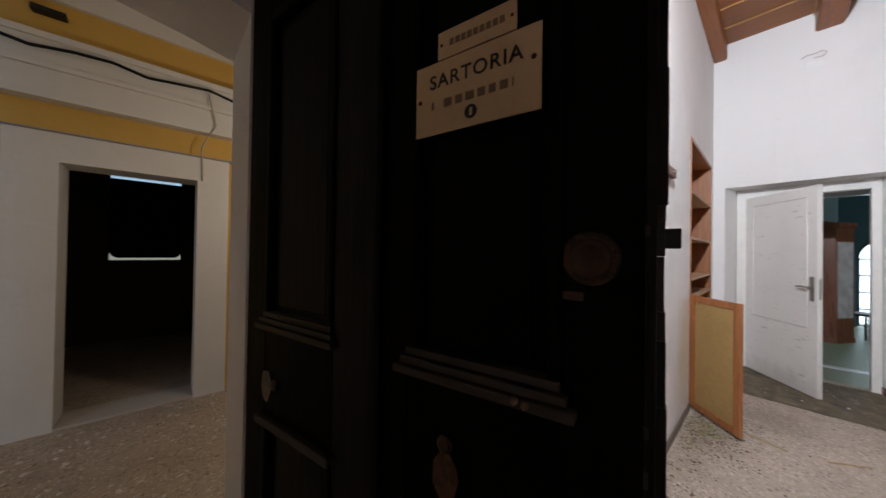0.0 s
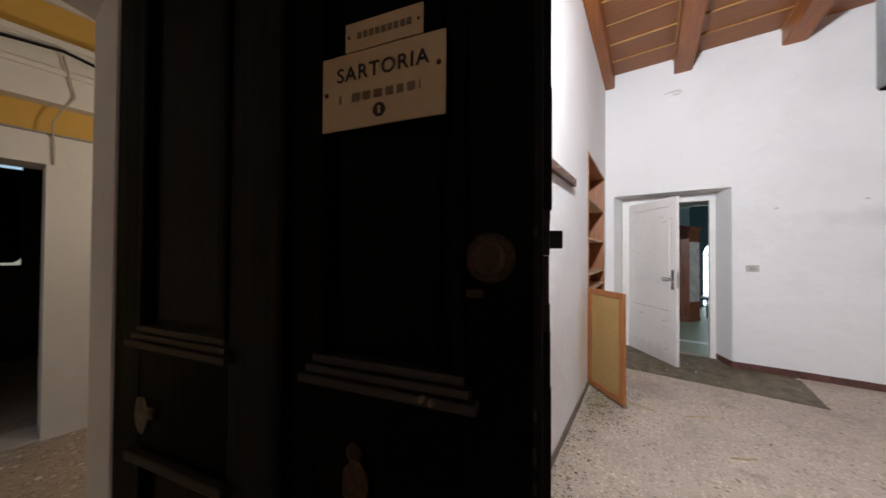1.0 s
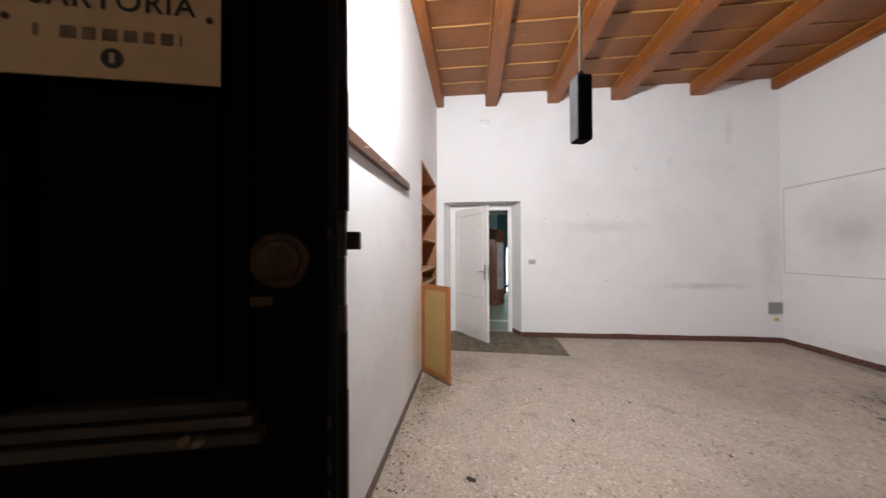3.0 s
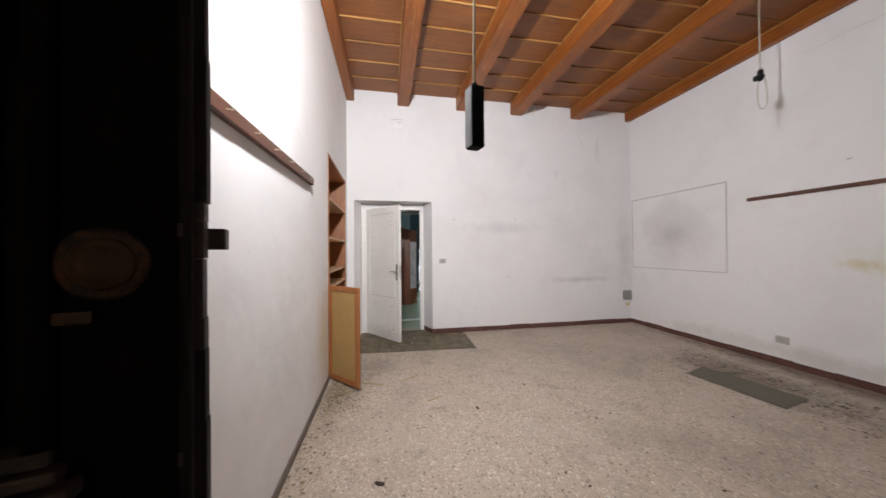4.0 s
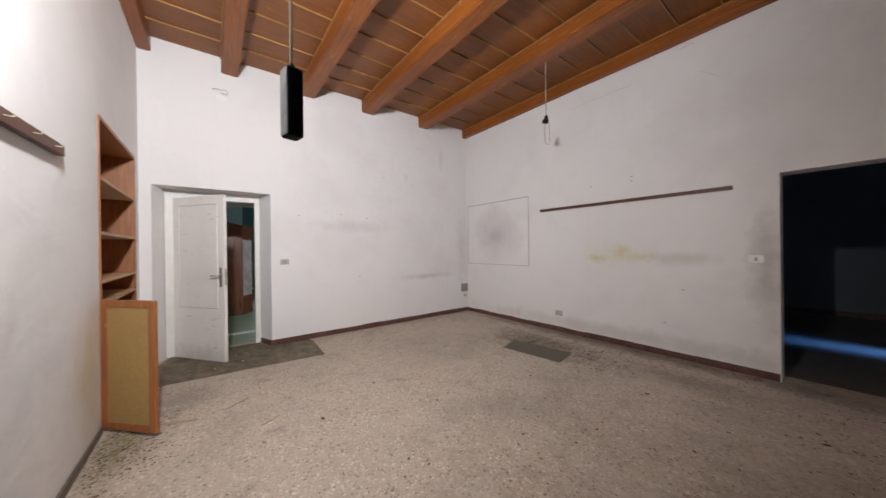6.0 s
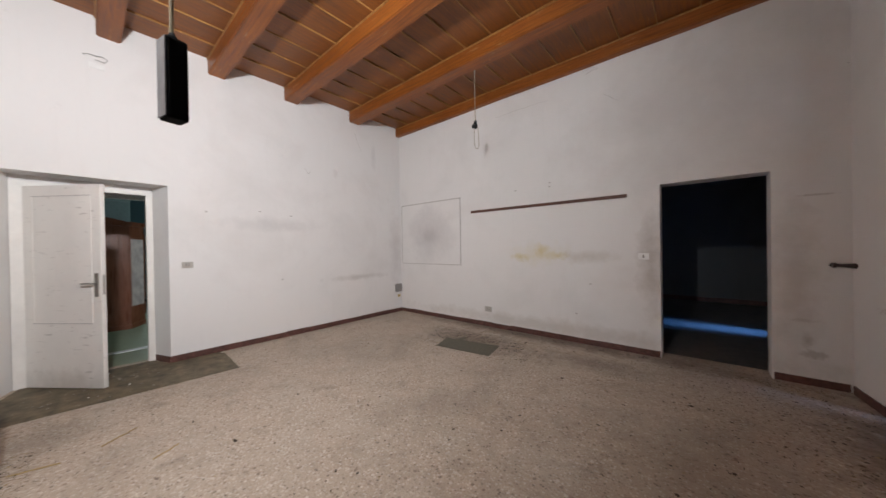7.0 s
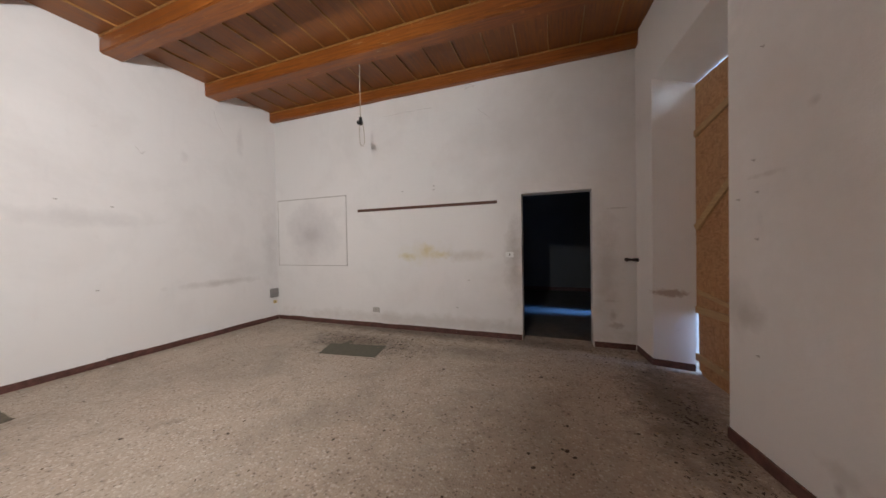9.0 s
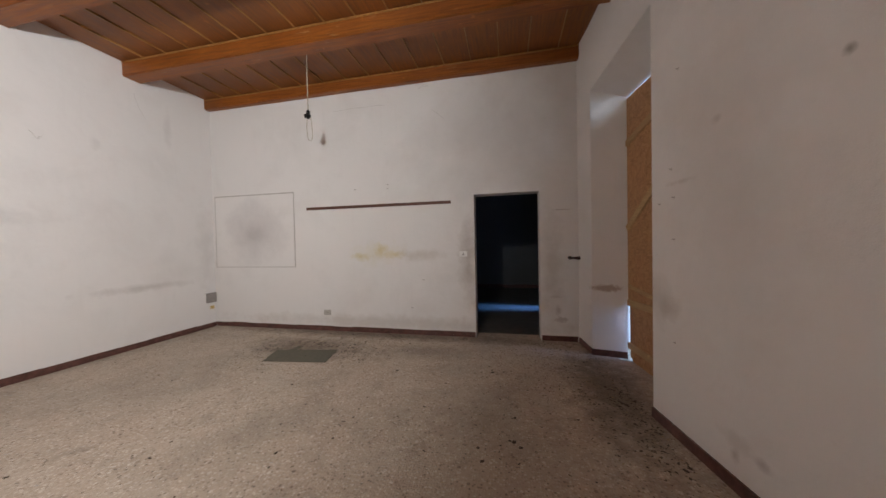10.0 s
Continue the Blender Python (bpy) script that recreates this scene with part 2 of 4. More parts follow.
)
WHITE = plaster("white_limewash", (0.81, 0.787, 0.770), (0.62, 0.59, 0.565), 0.36, STAINS_AND_SHADE)
HALL_WHITE = plaster("hall_white_plaster", (0.72, 0.69, 0.64), (0.50, 0.46, 0.40), 0.4)
OCHRE = plaster("ochre_paint", (0.66, 0.40, 0.09), (0.48, 0.28, 0.07), 0.35)
GREYBEIGE = plaster("grey_beige_paint", (0.50, 0.46, 0.42), (0.36, 0.33, 0.30), 0.3)
# plaster toned down: the south room's dimness is in the colour
DARKROOM = plaster("unlit_tone_plaster", (0.17, 0.17, 0.17), (0.12, 0.12, 0.12), 0.3)
# near-black brown: the back room's darkness is put into the wall colour
UNLITBROWN = plaster("unlit_brown_plaster", (0.07, 0.055, 0.045), (0.04, 0.032, 0.027), 0.3)
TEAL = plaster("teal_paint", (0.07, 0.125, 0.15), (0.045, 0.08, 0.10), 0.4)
TERRAZZO = terrazzo("terrazzo")
GREENFLOOR = plain("green_tile", (0.26, 0.32, 0.22), 0.4)
BEAM = timber("varnished_beam", (0.175, 0.046, 0.007), (0.40, 0.125, 0.021), 0.42, "x", wear=0.75, worn=(0.44, 0.25, 0.12))
PLANK = timber("varnished_plank", (0.172, 0.053, 0.011), (0.335, 0.115, 0.025), 0.46, "y", wear=0.3, worn=(0.42, 0.19, 0.06))
# lighter gold than the planks: the edges' lamp-lit lines in the colour
LITEDGE = timber("lit_edge_gold", (0.24, 0.10, 0.025), (0.54, 0.27, 0.085), 0.42, "y", grain=0.5)
SKIRT = plain("oxblood_tile", (0.115, 0.048, 0.038), 0.5, spread=0.5, scale=14)
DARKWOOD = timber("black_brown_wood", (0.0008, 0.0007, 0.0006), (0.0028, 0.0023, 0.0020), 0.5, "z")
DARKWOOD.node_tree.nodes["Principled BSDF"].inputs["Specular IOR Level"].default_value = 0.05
# worn wood, lightened further: the left leaf's grey sheen is in this colour
RUBBEDSHEEN = timber("rubbed_sheen_wood", (0.0060, 0.0055, 0.0056), (0.0300, 0.0278, 0.0285), 0.5, "z", wear=0.9, worn=(0.070, 0.063, 0.060))
RUBBEDSHEEN.node_tree.nodes["Principled BSDF"].inputs["Specular IOR Level"].default_value = 0.05
WORNWOOD = timber("worn_ledge_wood", (0.006, 0.005, 0.004), (0.040, 0.031, 0.024), 0.6, "x", wear=0.9, worn=(0.13, 0.11, 0.09))
ORANGEWOOD = timber("orange_wood", (0.23, 0.075, 0.024), (0.43, 0.165, 0.052), 0.45, "z", wear=0.5, worn=(0.16, 0.06, 0.025))
HOOKWOOD = timber("dark_turned_wood", (0.018, 0.009, 0.006), (0.05, 0.022, 0.013), 0.4, "x")
SHELFWOOD = timber("shelf_wood", (0.40, 0.23, 0.12), (0.60, 0.38, 0.22), 0.55, "x")
RAILWOOD = timber("rail_wood", (0.075, 0.030, 0.019), (0.16, 0.068, 0.040), 0.55, "x")
HARDBOARD = plain("ochre_hardboard", (0.35, 0.215, 0.075), 0.6, spread=0.1)
DOORWHITE = plain("ivory_door_paint", (0.80, 0.765, 0.72), 0.5, spread=0.04, scale=12)
def scuffed(name, base):
    m = Mat(name, 0.5)
    c = m.mix(m.grey(m.noise(2.5, 5, 0.65), 0.45, 0.75, 0, 0.35), base, tuple(v * 0.8 for v in base))
    dash = m.noise(1.0, 4, 0.6, m.coords((8, 8, 34)))
    c = m.mix(m.grey(dash, 0.62, 0.72, 0, 0.5), c, (0.30, 0.26, 0.23))
    foot = m.spot((0.45, 0, 0.0), (0.7, 1.0, 0.22), 9, 0.8)
    c = m.mix(m.math("MULTIPLY", foot, 0.45), c, (0.45, 0.41, 0.36))
    m.colour(c)
    return m.bump(m.noise(14, 4, 0.6), 0.1, 0.002).m


SCUFFEDWHITE = scuffed("scuffed_ivory_paint", (0.80, 0.765, 0.72))
OSB = strandboard("strand_board")
STEEL = plain("dull_steel", (0.42, 0.40, 0.37), 0.4, 0.9)
BRASS = plain("tarnished_brass", (0.085, 0.042, 0.02), 0.55, 0.5, 0.5, 60)
DARKMETAL = plain("dark_iron", (0.03, 0.027, 0.025), 0.5, 0.6)
BLACK = plain("black_plastic", (0.009, 0.009, 0.010), 0.42)
BLACK.node_tree.nodes["Principled BSDF"].inputs["Specular IOR Level"].default_value = 0.2
MATTEBLACK = plain("matte_black_iron", (0.0035, 0.0035, 0.004), 0.7)
MATTEBLACK.node_tree.nodes["Principled BSDF"].inputs["Specular IOR Level"].default_value = 0.08
GREYPLASTIC = plain("grey_plastic", (0.30, 0.275, 0.26), 0.5)
PLATEGREY = plain("light_grey_plastic", (0.47, 0.44, 0.40), 0.45, spread=0.08)
WHITEPLASTIC = plain("white_plastic", (0.86, 0.85, 0.83), 0.3, spread=0.03)
# lighter grey for the side of the hanging weight that the lamp catches
LITGREY = plain("lit_side_grey", (0.25, 0.25, 0.255), 0.55, spread=0.2)
CREAMPLASTIC = plain("yellowed_plastic", (0.62, 0.45, 0.18), 0.4)
IVORY = plain("ivory_enamel", (0.53, 0.38, 0.205), 0.35, spread=0.05)
INK = plain("black_ink", (0.01, 0.008, 0.007), 0.5)
FADED = plain("faded_ink", (0.16, 0.11, 0.06), 0.6)
TAN = plain("tan_cord", (0.36, 0.29, 0.19), 0.8)
CORD = plain("cloth_cord", (0.42, 0.36, 0.28), 0.8)
MAT = plain("dark_linoleum", (0.140, 0.110, 0.066), 0.6, spread=0.6, scale=7)
STRAW = plain("dry_straw", (0.42, 0.30, 0.13), 0.7)
SHEET = plain("green_grey_sheet", (0.108, 0.098, 0.070), 0.7, spread=0.2)
def litter(name):
    m = Mat(name, 0.9)
    g = m.t.nodes.new("ShaderNodeNewGeometry")
    m.colour(m.ramp(g.outputs["Random Per Island"], (0.0, (0.035, 0.025, 0.018)), (0.45, (0.085, 0.06, 0.038)), (0.8, (0.19, 0.14, 0.085)), (1.0, (0.40, 0.31, 0.18))))
    return m.m


CRUMB = litter("dry_litter")
CHAFF = plain("dry_chaff", (0.22, 0.19, 0.09), 0.9, spread=0.6, scale=40)
LITTERDARK = plain("dark_leaf_litter", (0.065, 0.047, 0.032), 0.9, spread=0.6, scale=9)
LEAFBROWN = plain("dry_leaf", (0.06, 0.042, 0.028), 0.9, spread=0.5)
PEELED = plain("peeled_cream_paint", (0.10, 0.082, 0.06), 0.6, 0.0, 0.6, 40)
RUSTY = Mat("rusted_brass", 0.6, 0.3)
RUSTY.colour(RUSTY.mix(RUSTY.grey(RUSTY.noise(32, 4, 0.65), 0.48, 0.60), (0.004, 0.003, 0.002), (0.085, 0.032, 0.010)))
RUSTY = RUSTY.bump(RUSTY.noise(60, 3, 0.6), 0.3, 0.002).m
KNOBMETAL = plain("blackened_brass", (0.045, 0.021, 0.009), 0.5, 0.4, 0.5, 60)
PINE = timber("pine_batten", (0.42, 0.25, 0.11), (0.62, 0.41, 0.21), 0.6, "y")
MAROON = timber("maroon_wood", (0.15, 0.042, 0.020), (0.26, 0.085, 0.040), 0.3, "z")
MARBLE = plain("white_marble", (0.70, 0.72, 0.72), 0.3, spread=0.05)
WALLMARK = plain("grey_smudge", (0.42, 0.39, 0.37), 0.9, spread=0.25, scale=14)
FAINTMARK = plain("faint_grey_mark", (0.62, 0.59, 0.565), 0.9, spread=0.2)
LINEGREY = plain("pencil_grey_edge", (0.54, 0.505, 0.48), 0.9, spread=0.2)


# ---- building helpers ----
def box(bm, x0, x1, y0, y1, z0, z1, bevel=0.0):
    v = [bm.verts.new((x, y, z)) for z in (z0, z1) for y in (y0, y1) for x in (x0, x1)]
    fs = [bm.faces.new([v[i] for i in q]) for q in ((0, 2, 3, 1), (4, 5, 7, 6), (0, 1, 5, 4), (1, 3, 7, 5), (3, 2, 6, 7), (2, 0, 4, 6))]
    if bevel:
        es = list({e for f in fs for e in f.edges})
        bmesh.ops.bevel(bm, geom=es, offset=bevel, segments=2, affect="EDGES", profile=0.6)
    return v


def prism(bm, plan, z0, z1):
    lo = [bm.verts.new((x, y, z0)) for x, y in plan]
    hi = [bm.verts.new((x, y, z1)) for x, y in plan]
    n = len(plan)
    bm.faces.new(lo[::-1])
    bm.faces.new(hi)
    for i in range(n):
        bm.faces.new((lo[i], lo[(i + 1) % n], hi[(i + 1) % n], hi[i]))


def lathe(bm, profile, m=None, n=20):
    """Profile of (radius, height), turned about z and set by m."""
    rings = []
    for r, h in profile:
        rings.append([bm.verts.new((r * math.cos(a), r * math.sin(a), h)) for a in (2 * math.pi * i / n for i in range(n))])
    for a, b in zip(rings, rings[1:]):
        for i in range(n):
            bm.faces.new((a[i], a[(i + 1) % n], b[(i + 1) % n], b[i]))
    bm.faces.new(rings[0][::-1])
    bm.faces.new(rings[-1])
    if m is not None:
        bmesh.ops.transform(bm, matrix=m, verts=[v for r in rings for v in r])


def tube(bm, points, r, n=8):
    rings = []
    pts = [Vector(p) for p in points]
    for i, p in enumerate(pts):
        d = (pts[min(i + 1, len(pts) - 1)] - pts[max(i - 1, 0)]).normalized()
        side = d.cross(Vector((0.3, 0.9, 0.2))).normalized()
        up = side.cross(d)
        rings.append([bm.verts.new(p + r * (math.cos(a) * side + math.sin(a) * up)) for a in (2 * math.pi * k / n for k in range(n))])
    for a, b in zip(rings, rings[1:]):
        for i in range(n):
            bm.faces.new((a[i], a[(i + 1) % n], b[(i + 1) % n], b[i]))
    bm.faces.new(rings[0][::-1])
    bm.faces.new(rings[-1])


def part(name, bm, material, parent=None, label="", smooth=False):
    bmesh.ops.recalc_face_normals(bm, faces=bm.faces)
    me = bpy.data.meshes.new(name)
    bm.to_mesh(me)
    bm.free()
    me.materials.append(material)
    if smooth:
        for p in me.polygons:
            p.use_smooth = True
    ob = new(name, me)
    if parent is not None:
        ob.parent = parent
    if label:
        tagged(ob, label)
    return ob


def setting(name, bm, material, label, category):
    return tagged(part(name, bm, material), label, category, kind="structure")


def thing(name, m, label, category, group=""):
    ob = new(name)
    ob.matrix_world = m
    return tagged(ob, label, category, group)


def block(name, parent, material, *dims, bevel=0.002, label=""):
    bm = bmesh.new()
    box(bm, *dims, bevel=bevel)
    return part(name, bm, material, parent, label)


# ---- the room: floor, walls, ceiling ----
TOP = 4.15
bm = bmesh.new()
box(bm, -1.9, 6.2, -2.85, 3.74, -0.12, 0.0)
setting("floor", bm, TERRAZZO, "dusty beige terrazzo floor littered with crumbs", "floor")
bm = bmesh.new()
box(bm, -4.2, 4.2, 3.74, 9.6, -0.12, 0.0)
setting("floor_hall", bm, TERRAZZO, "dirty terrazzo hall floor strewn with plaster crumbs", "floor")
bm = bmesh.new()
box(bm, 5.585, 11.2, -2.0, 4.2, -0.12, 0.004)
setting("floor_east", bm, GREENFLOOR, "pale green tiled floor of the room beyond", "floor")

# separate floor slab, coloured dark in place of the room's missing light
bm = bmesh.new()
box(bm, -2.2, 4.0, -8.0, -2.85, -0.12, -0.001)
setting("floor_south", bm, plain("unlit_tone_floor", (0.13, 0.115, 0.10), 0.5, spread=0.25, scale=8), "floor of the unlit room, its darkness put in the colour", "floor")

# north wall, over a metre thick, with the splayed doorway and the shelf recess
bm = bmesh.new()
prism(bm, [(0.64, 2.6), (3.61, 2.6), (3.61, 2.95), (4.98, 2.95), (4.98, 2.6), (5.2, 2.6), (5.2, 3.74), (0.343, 3.74), (0.343, 3.36), (0.42, 3.36)], 0, 2.455)
prism(bm, [(0.64, 2.6), (5.2, 2.6), (5.2, 3.74), (0.343, 3.74), (0.343, 3.36), (0.42, 3.36)], 2.455, TOP)
prism(bm, [(-1.7, 2.6), (-0.85, 2.6), (-0.75, 3.36), (-0.75, 3.74), (-1.7, 3.74)], 0, TOP)
prism(bm, [(-0.85, 2.6), (0.64, 2.6), (0.42, 3.36), (-0.75, 3.36)], 2.45, TOP)
arch = [(-0.75, 2.31), (-0.40, 2.325), (-0.04, 2.285), (0.18, 2.25), (0.343, 2.213), (0.343, TOP), (-0.75, TOP)]
near = [bm.verts.new((x, 3.36, z)) for x, z in arch]
far = [bm.verts.new((x, 3.74, z)) for x, z in arch]
bm.faces.new(near), bm.faces.new(far[::-1])
for k in range(len(arch)):
    bm.faces.new((near[k], near[(k + 1) % len(arch)], far[(k + 1) % len(arch)], far[k]))
setting("wall_north", bm, WHITE, "white limewashed wall with faint stains", "wall")

# east wall with the splayed door recess
bm = bmesh.new()
prism(bm, [(5.2, -3.0), (6.3, -3.0), (6.3, 1.25), (5.58, 1.36), (5.5, 1.34), (5.2, 1.23)], 0, 2.205)
prism(bm, [(5.2, 2.49), (5.5, 2.40), (5.58, 2.32), (6.3, 2.32), (6.3, 3.74), (5.2, 3.74)], 0, 2.205)
prism(bm, [(5.2, -3.0), (6.3, -3.0), (6.3, 3.74), (5.2, 3.74)], 2.205, TOP)
setting("wall_east", bm, WHITE, "white limewashed wall with a splayed door recess", "wall")

# south wall with the frameless opening
bm = bmesh.new()
box(bm, 0.527, 5.2, -2.85, -2.6, 0, TOP)
box(bm, -1.7, -0.386, -2.85, -2.6, 0, TOP)
box(bm, -0.386, 0.527, -2.85, -2.6, 2.1, TOP)
setting("wall_south", bm, WHITE, "white wall, scuffed and stained above the skirting", "wall")


def west(y, d=0.0):
    """The west wall's plan: its face leans a little; d metres behind the face."""
    return (-0.885 - 0.112 * (y + 2.65) - d, y - 0.112 * d)


def pier(y):
    """The near pier's face, turned a little more than the rest of the wall."""
    return (-1.052 - 0.155 * (y + 0.80), y)


bm = bmesh.new()
prism(bm, [west(-2.62), west(-2.14), west(-2.03, 0.36), west(-2.62, 0.36)], 0, 3.2)
prism(bm, [pier(-0.82), pier(2.62), west(2.62, 0.62), west(-1.0, 0.55), west(-1.0, 0.36)], 0, 3.2)
prism(bm, [west(-2.62), west(-2.14), pier(-0.82), pier(2.62), west(2.62, 0.62), west(-2.62, 0.55)], 3.2, TOP)
# soffit of the recess, sloping down to the board
a, b, c, d = (west(-2.14), pier(-0.82), west(-1.0, 0.37), west(-2.03, 0.37))
lo = [bm.verts.new((*q, z)) for q, z in ((a, 3.199), (b, 3.199), (c, 3.035), (d, 3.035))]
hi = [bm.verts.new((*q, 3.2)) for q in (a, b, c, d)]
bm.faces.new(lo), bm.faces.new(hi[::-1])
for k in range(4):
    bm.faces.new((lo[k], lo[(k + 1) % 4], hi[(k + 1) % 4], hi[k]))
setting("wall_west", bm, WHITE, "white wall with a splayed window recess", "wall")

bm = bmesh.new()
STEP = 0.39
for k in range(17):
    x = 5.2 - STEP * (k + 1)
    box(bm, x + 0.006, x + STEP - 0.004, -2.6, 2.6, 3.985 + 0.003 * ((k * 5) % 3), 4.03)
box(bm, -1.7, 5.2, -2.85, 3.74, 4.035, 4.12)
setting("ceiling", bm, PLANK, "brown varnished plank ceiling between beams", "ceiling")
bm = bmesh.new()
for k in range(1, 17):
    x = 5.2 - STEP * k
    box(bm, x - 0.001, x + 0.010, -2.6, 2.6, 3.972, 3.9965, 0.002)
BEAMS = ((2.475, 2.6, 3.80), (1.60, 1.79, 3.775), (0.60, 0.80, 3.775), (-0.40, -0.185, 3.775), (-1.57, -1.355, 3.785), (-2.6, -2.50, 3.81))
# strip on each beam's lamp side, drawing the bright line at the planks
for y0, y1, z0 in BEAMS:
    if y1 < 2.5:
        box(bm, -1.2, 5.19, y1 - 0.012, y1 + 0.014, 3.958, 3.9718, 0.003)
setting("trim_ceiling", bm, LITEDGE, "thin proud ceiling plank edges, their lit line put in the colour", "trim")

for k, (y0, y1, z0) in enumerate(BEAMS):
    bm = bmesh.new()
    box(bm, -1.25, 5.22, y0, y1, z0, 3.995)
    bmesh.ops.subdivide_edges(bm, edges=[e for e in bm.edges if abs(e.verts[0].co.x - e.verts[1].co.x) > 1], cuts=40)
    for v in bm.verts:
        p = v.co * 1.7 + Vector((k * 9.1, 0, 0))
        v.co.y += 0.006 * noise.noise(p)
        v.co.z += 0.006 * noise.noise(p + Vector((0, 5, 3)))
    es = [e for e in bm.edges if abs(e.verts[0].co.x - e.verts[1].co.x) > 0.02 and e.is_manifold and e.calc_face_angle(0) > 1.0]
    bmesh.ops.bevel(bm, geom=es, offset=0.012, segments=2, affect="EDGES")
    tagged(part("ceiling_beam", bm, BEAM), "orange-brown varnished timber ceiling beam", "beam", "ceiling beams", "structure")

# skirting
def skirting(name, plan, h, t, side, material=SKIRT):
    """A strip along a line of plan points; side: +1 grows to the left of the way."""
    bm = bmesh.new()
    for (xa, ya), (xb, yb) in zip(plan, plan[1:]):
        d = Vector((xb - xa, yb - ya)).normalized()
        s = Vector((-d.y, d.x)) * t * side
        n = max(1, int(math.hypot(xb - xa, yb - ya) / 0.33))
        for k in range(n):
            p0, p1 = Vector((xa, ya)).lerp(Vector((xb, yb)), k / n), Vector((xa, ya)).lerp(Vector((xb, yb)), (k + 1) / n - 0.0015 / n)
            g = s * random.Random(k * 7 + n).uniform(0.8, 1.15)
            prism(bm, [tuple(p0), tuple(p1), tuple(p1 + g), tuple(p0 + g)], 0.0, h * random.Random(k + n).uniform(0.93, 1.05))
    return setting(name, bm, material, "dark oxblood skirting, chipped and dusty", "skirting")


SKIRT_GREY = plain("grey_brown_tile", (0.15, 0.115, 0.095), 0.5, spread=0.3)
skirting("baseboard_north", [(3.60, 2.598), (0.70, 2.598)], 0.06, 0.010, 1, SKIRT_GREY)
skirting("baseboard_east", [(5.5, 1.342), (5.199, 1.232), (5.199, -2.585)], 0.078, 0.014, -1)
skirting("baseboard_south_a", [(5.199, -2.599), (0.535, -2.599)], 0.078, 0.014, 1)
skirting("baseboard_south_b", [(-0.40, -2.599), (-0.875, -2.599)], 0.078, 0.014, 1)
skirting("baseboard_west_a", [west(-2.585, -0.001), west(-2.14, -0.001), west(-2.03, 0.35)], 0.078, 0.014, -1)
skirting("baseboard_west_b", [pier(-0.82), pier(2.55)], 0.078, 0.014, -1)

# ---- neighbouring rooms ----
bm = bmesh.new()
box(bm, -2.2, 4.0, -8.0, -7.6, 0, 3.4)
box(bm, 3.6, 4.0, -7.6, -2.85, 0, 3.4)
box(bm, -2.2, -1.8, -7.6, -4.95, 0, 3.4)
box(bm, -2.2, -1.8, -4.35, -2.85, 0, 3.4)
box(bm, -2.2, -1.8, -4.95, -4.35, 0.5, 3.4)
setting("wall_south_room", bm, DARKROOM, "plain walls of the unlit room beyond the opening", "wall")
bm = bmesh.new()
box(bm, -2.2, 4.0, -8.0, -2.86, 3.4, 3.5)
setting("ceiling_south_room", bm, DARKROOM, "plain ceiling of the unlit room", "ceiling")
skirting("baseboard_south_room", [(-1.8, -7.599), (3.6, -7.599)], 0.10, 0.014, 1)

# hall
bm = bmesh.new()
box(bm, -4.2, -0.60, 5.78, 6.0, 0, 3.6)
box(bm, 0.48, 4.2, 5.78, 6.0, 0, 3.6)
box(bm, -0.60, 0.48, 5.78, 6.0, 2.1, 3.6)
setting("wall_hall", bm, OCHRE, "ochre yellow painted hall wall", "wall")
bm = bmesh.new()
prism(bm, [(-0.72, 5.69), (-0.463, 5.69), (-0.463, 5.998), (-0.599, 5.998), (-0.599, 5.78), (-0.72, 5.78)], 0, 2.0)
prism(bm, [(0.575, 5.69), (0.575, 5.78), (0.479, 5.78), (0.479, 5.998), (0.339, 5.998), (0.339, 5.69)], 0, 2.0)
box(bm, -0.72, 0.575, 5.69, 5.779, 2.0, 2.215)
box(bm, -0.599, 0.479, 5.779, 5.998, 2.0, 2.099)
setting("trim_hall_door", bm, HALL_WHITE, "rough white plastered surround of the hall doorway", "trim")
bm = bmesh.new()
box(bm, -0.462, 0.338, 5.70, 6.02, -0.01, 0.018, 0.004)
setting("trim_hall_threshold", bm, GREYBEIGE, "pale worn stone threshold of the hall doorway", "threshold")
# ledge strip coloured grey to draw the shadow line of the gap
bm = bmesh.new()
box(bm, -0.74, 0.60, 5.675, 5.78, 2.217, 2.229, 0.003)
setting("trim_hall_ledge", bm, GREYPLASTIC, "thin moulded ledge above the doorway surround, greyed as its shadow line", "trim")
bm = bmesh.new()
box(bm, -4.2, 4.2, 5.66, 5.78, 2.45, 2.92)
box(bm, -4.2, 4.2, 5.63, 5.66, 2.66, 2.70, 0.006)
box(bm, -4.2, 4.2, 5.64, 5.66, 2.87, 2.92, 0.006)
setting("trim_hall_beam", bm, HALL_WHITE, "grey-white moulded plaster beam across the hall wall", "trim")
bm = bmesh.new()
box(bm, -4.2, 4.2, 5.74, 5.78, 3.22, 3.6)
setting("trim_hall_top", bm, HALL_WHITE, "white band under the hall ceiling", "trim")
bm = bmesh.new()
box(bm, -4.2, 4.2, 3.74, 9.6, 3.6, 3.7)
setting("ceiling_hall", bm, HALL_WHITE, "plain white hall ceiling", "ceiling")
bm = bmesh.new()
box(bm, -4.4, -4.2, 3.74, 9.6, 0, 3.6)
box(bm, 4.2, 4.4, 3.74, 9.6, 0, 3.6)
setting("wall_hall_ends", bm, HALL_WHITE, "plain end walls of the hall", "wall")
bm = bmesh.new()
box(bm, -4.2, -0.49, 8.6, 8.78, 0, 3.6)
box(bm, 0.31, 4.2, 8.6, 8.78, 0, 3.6)
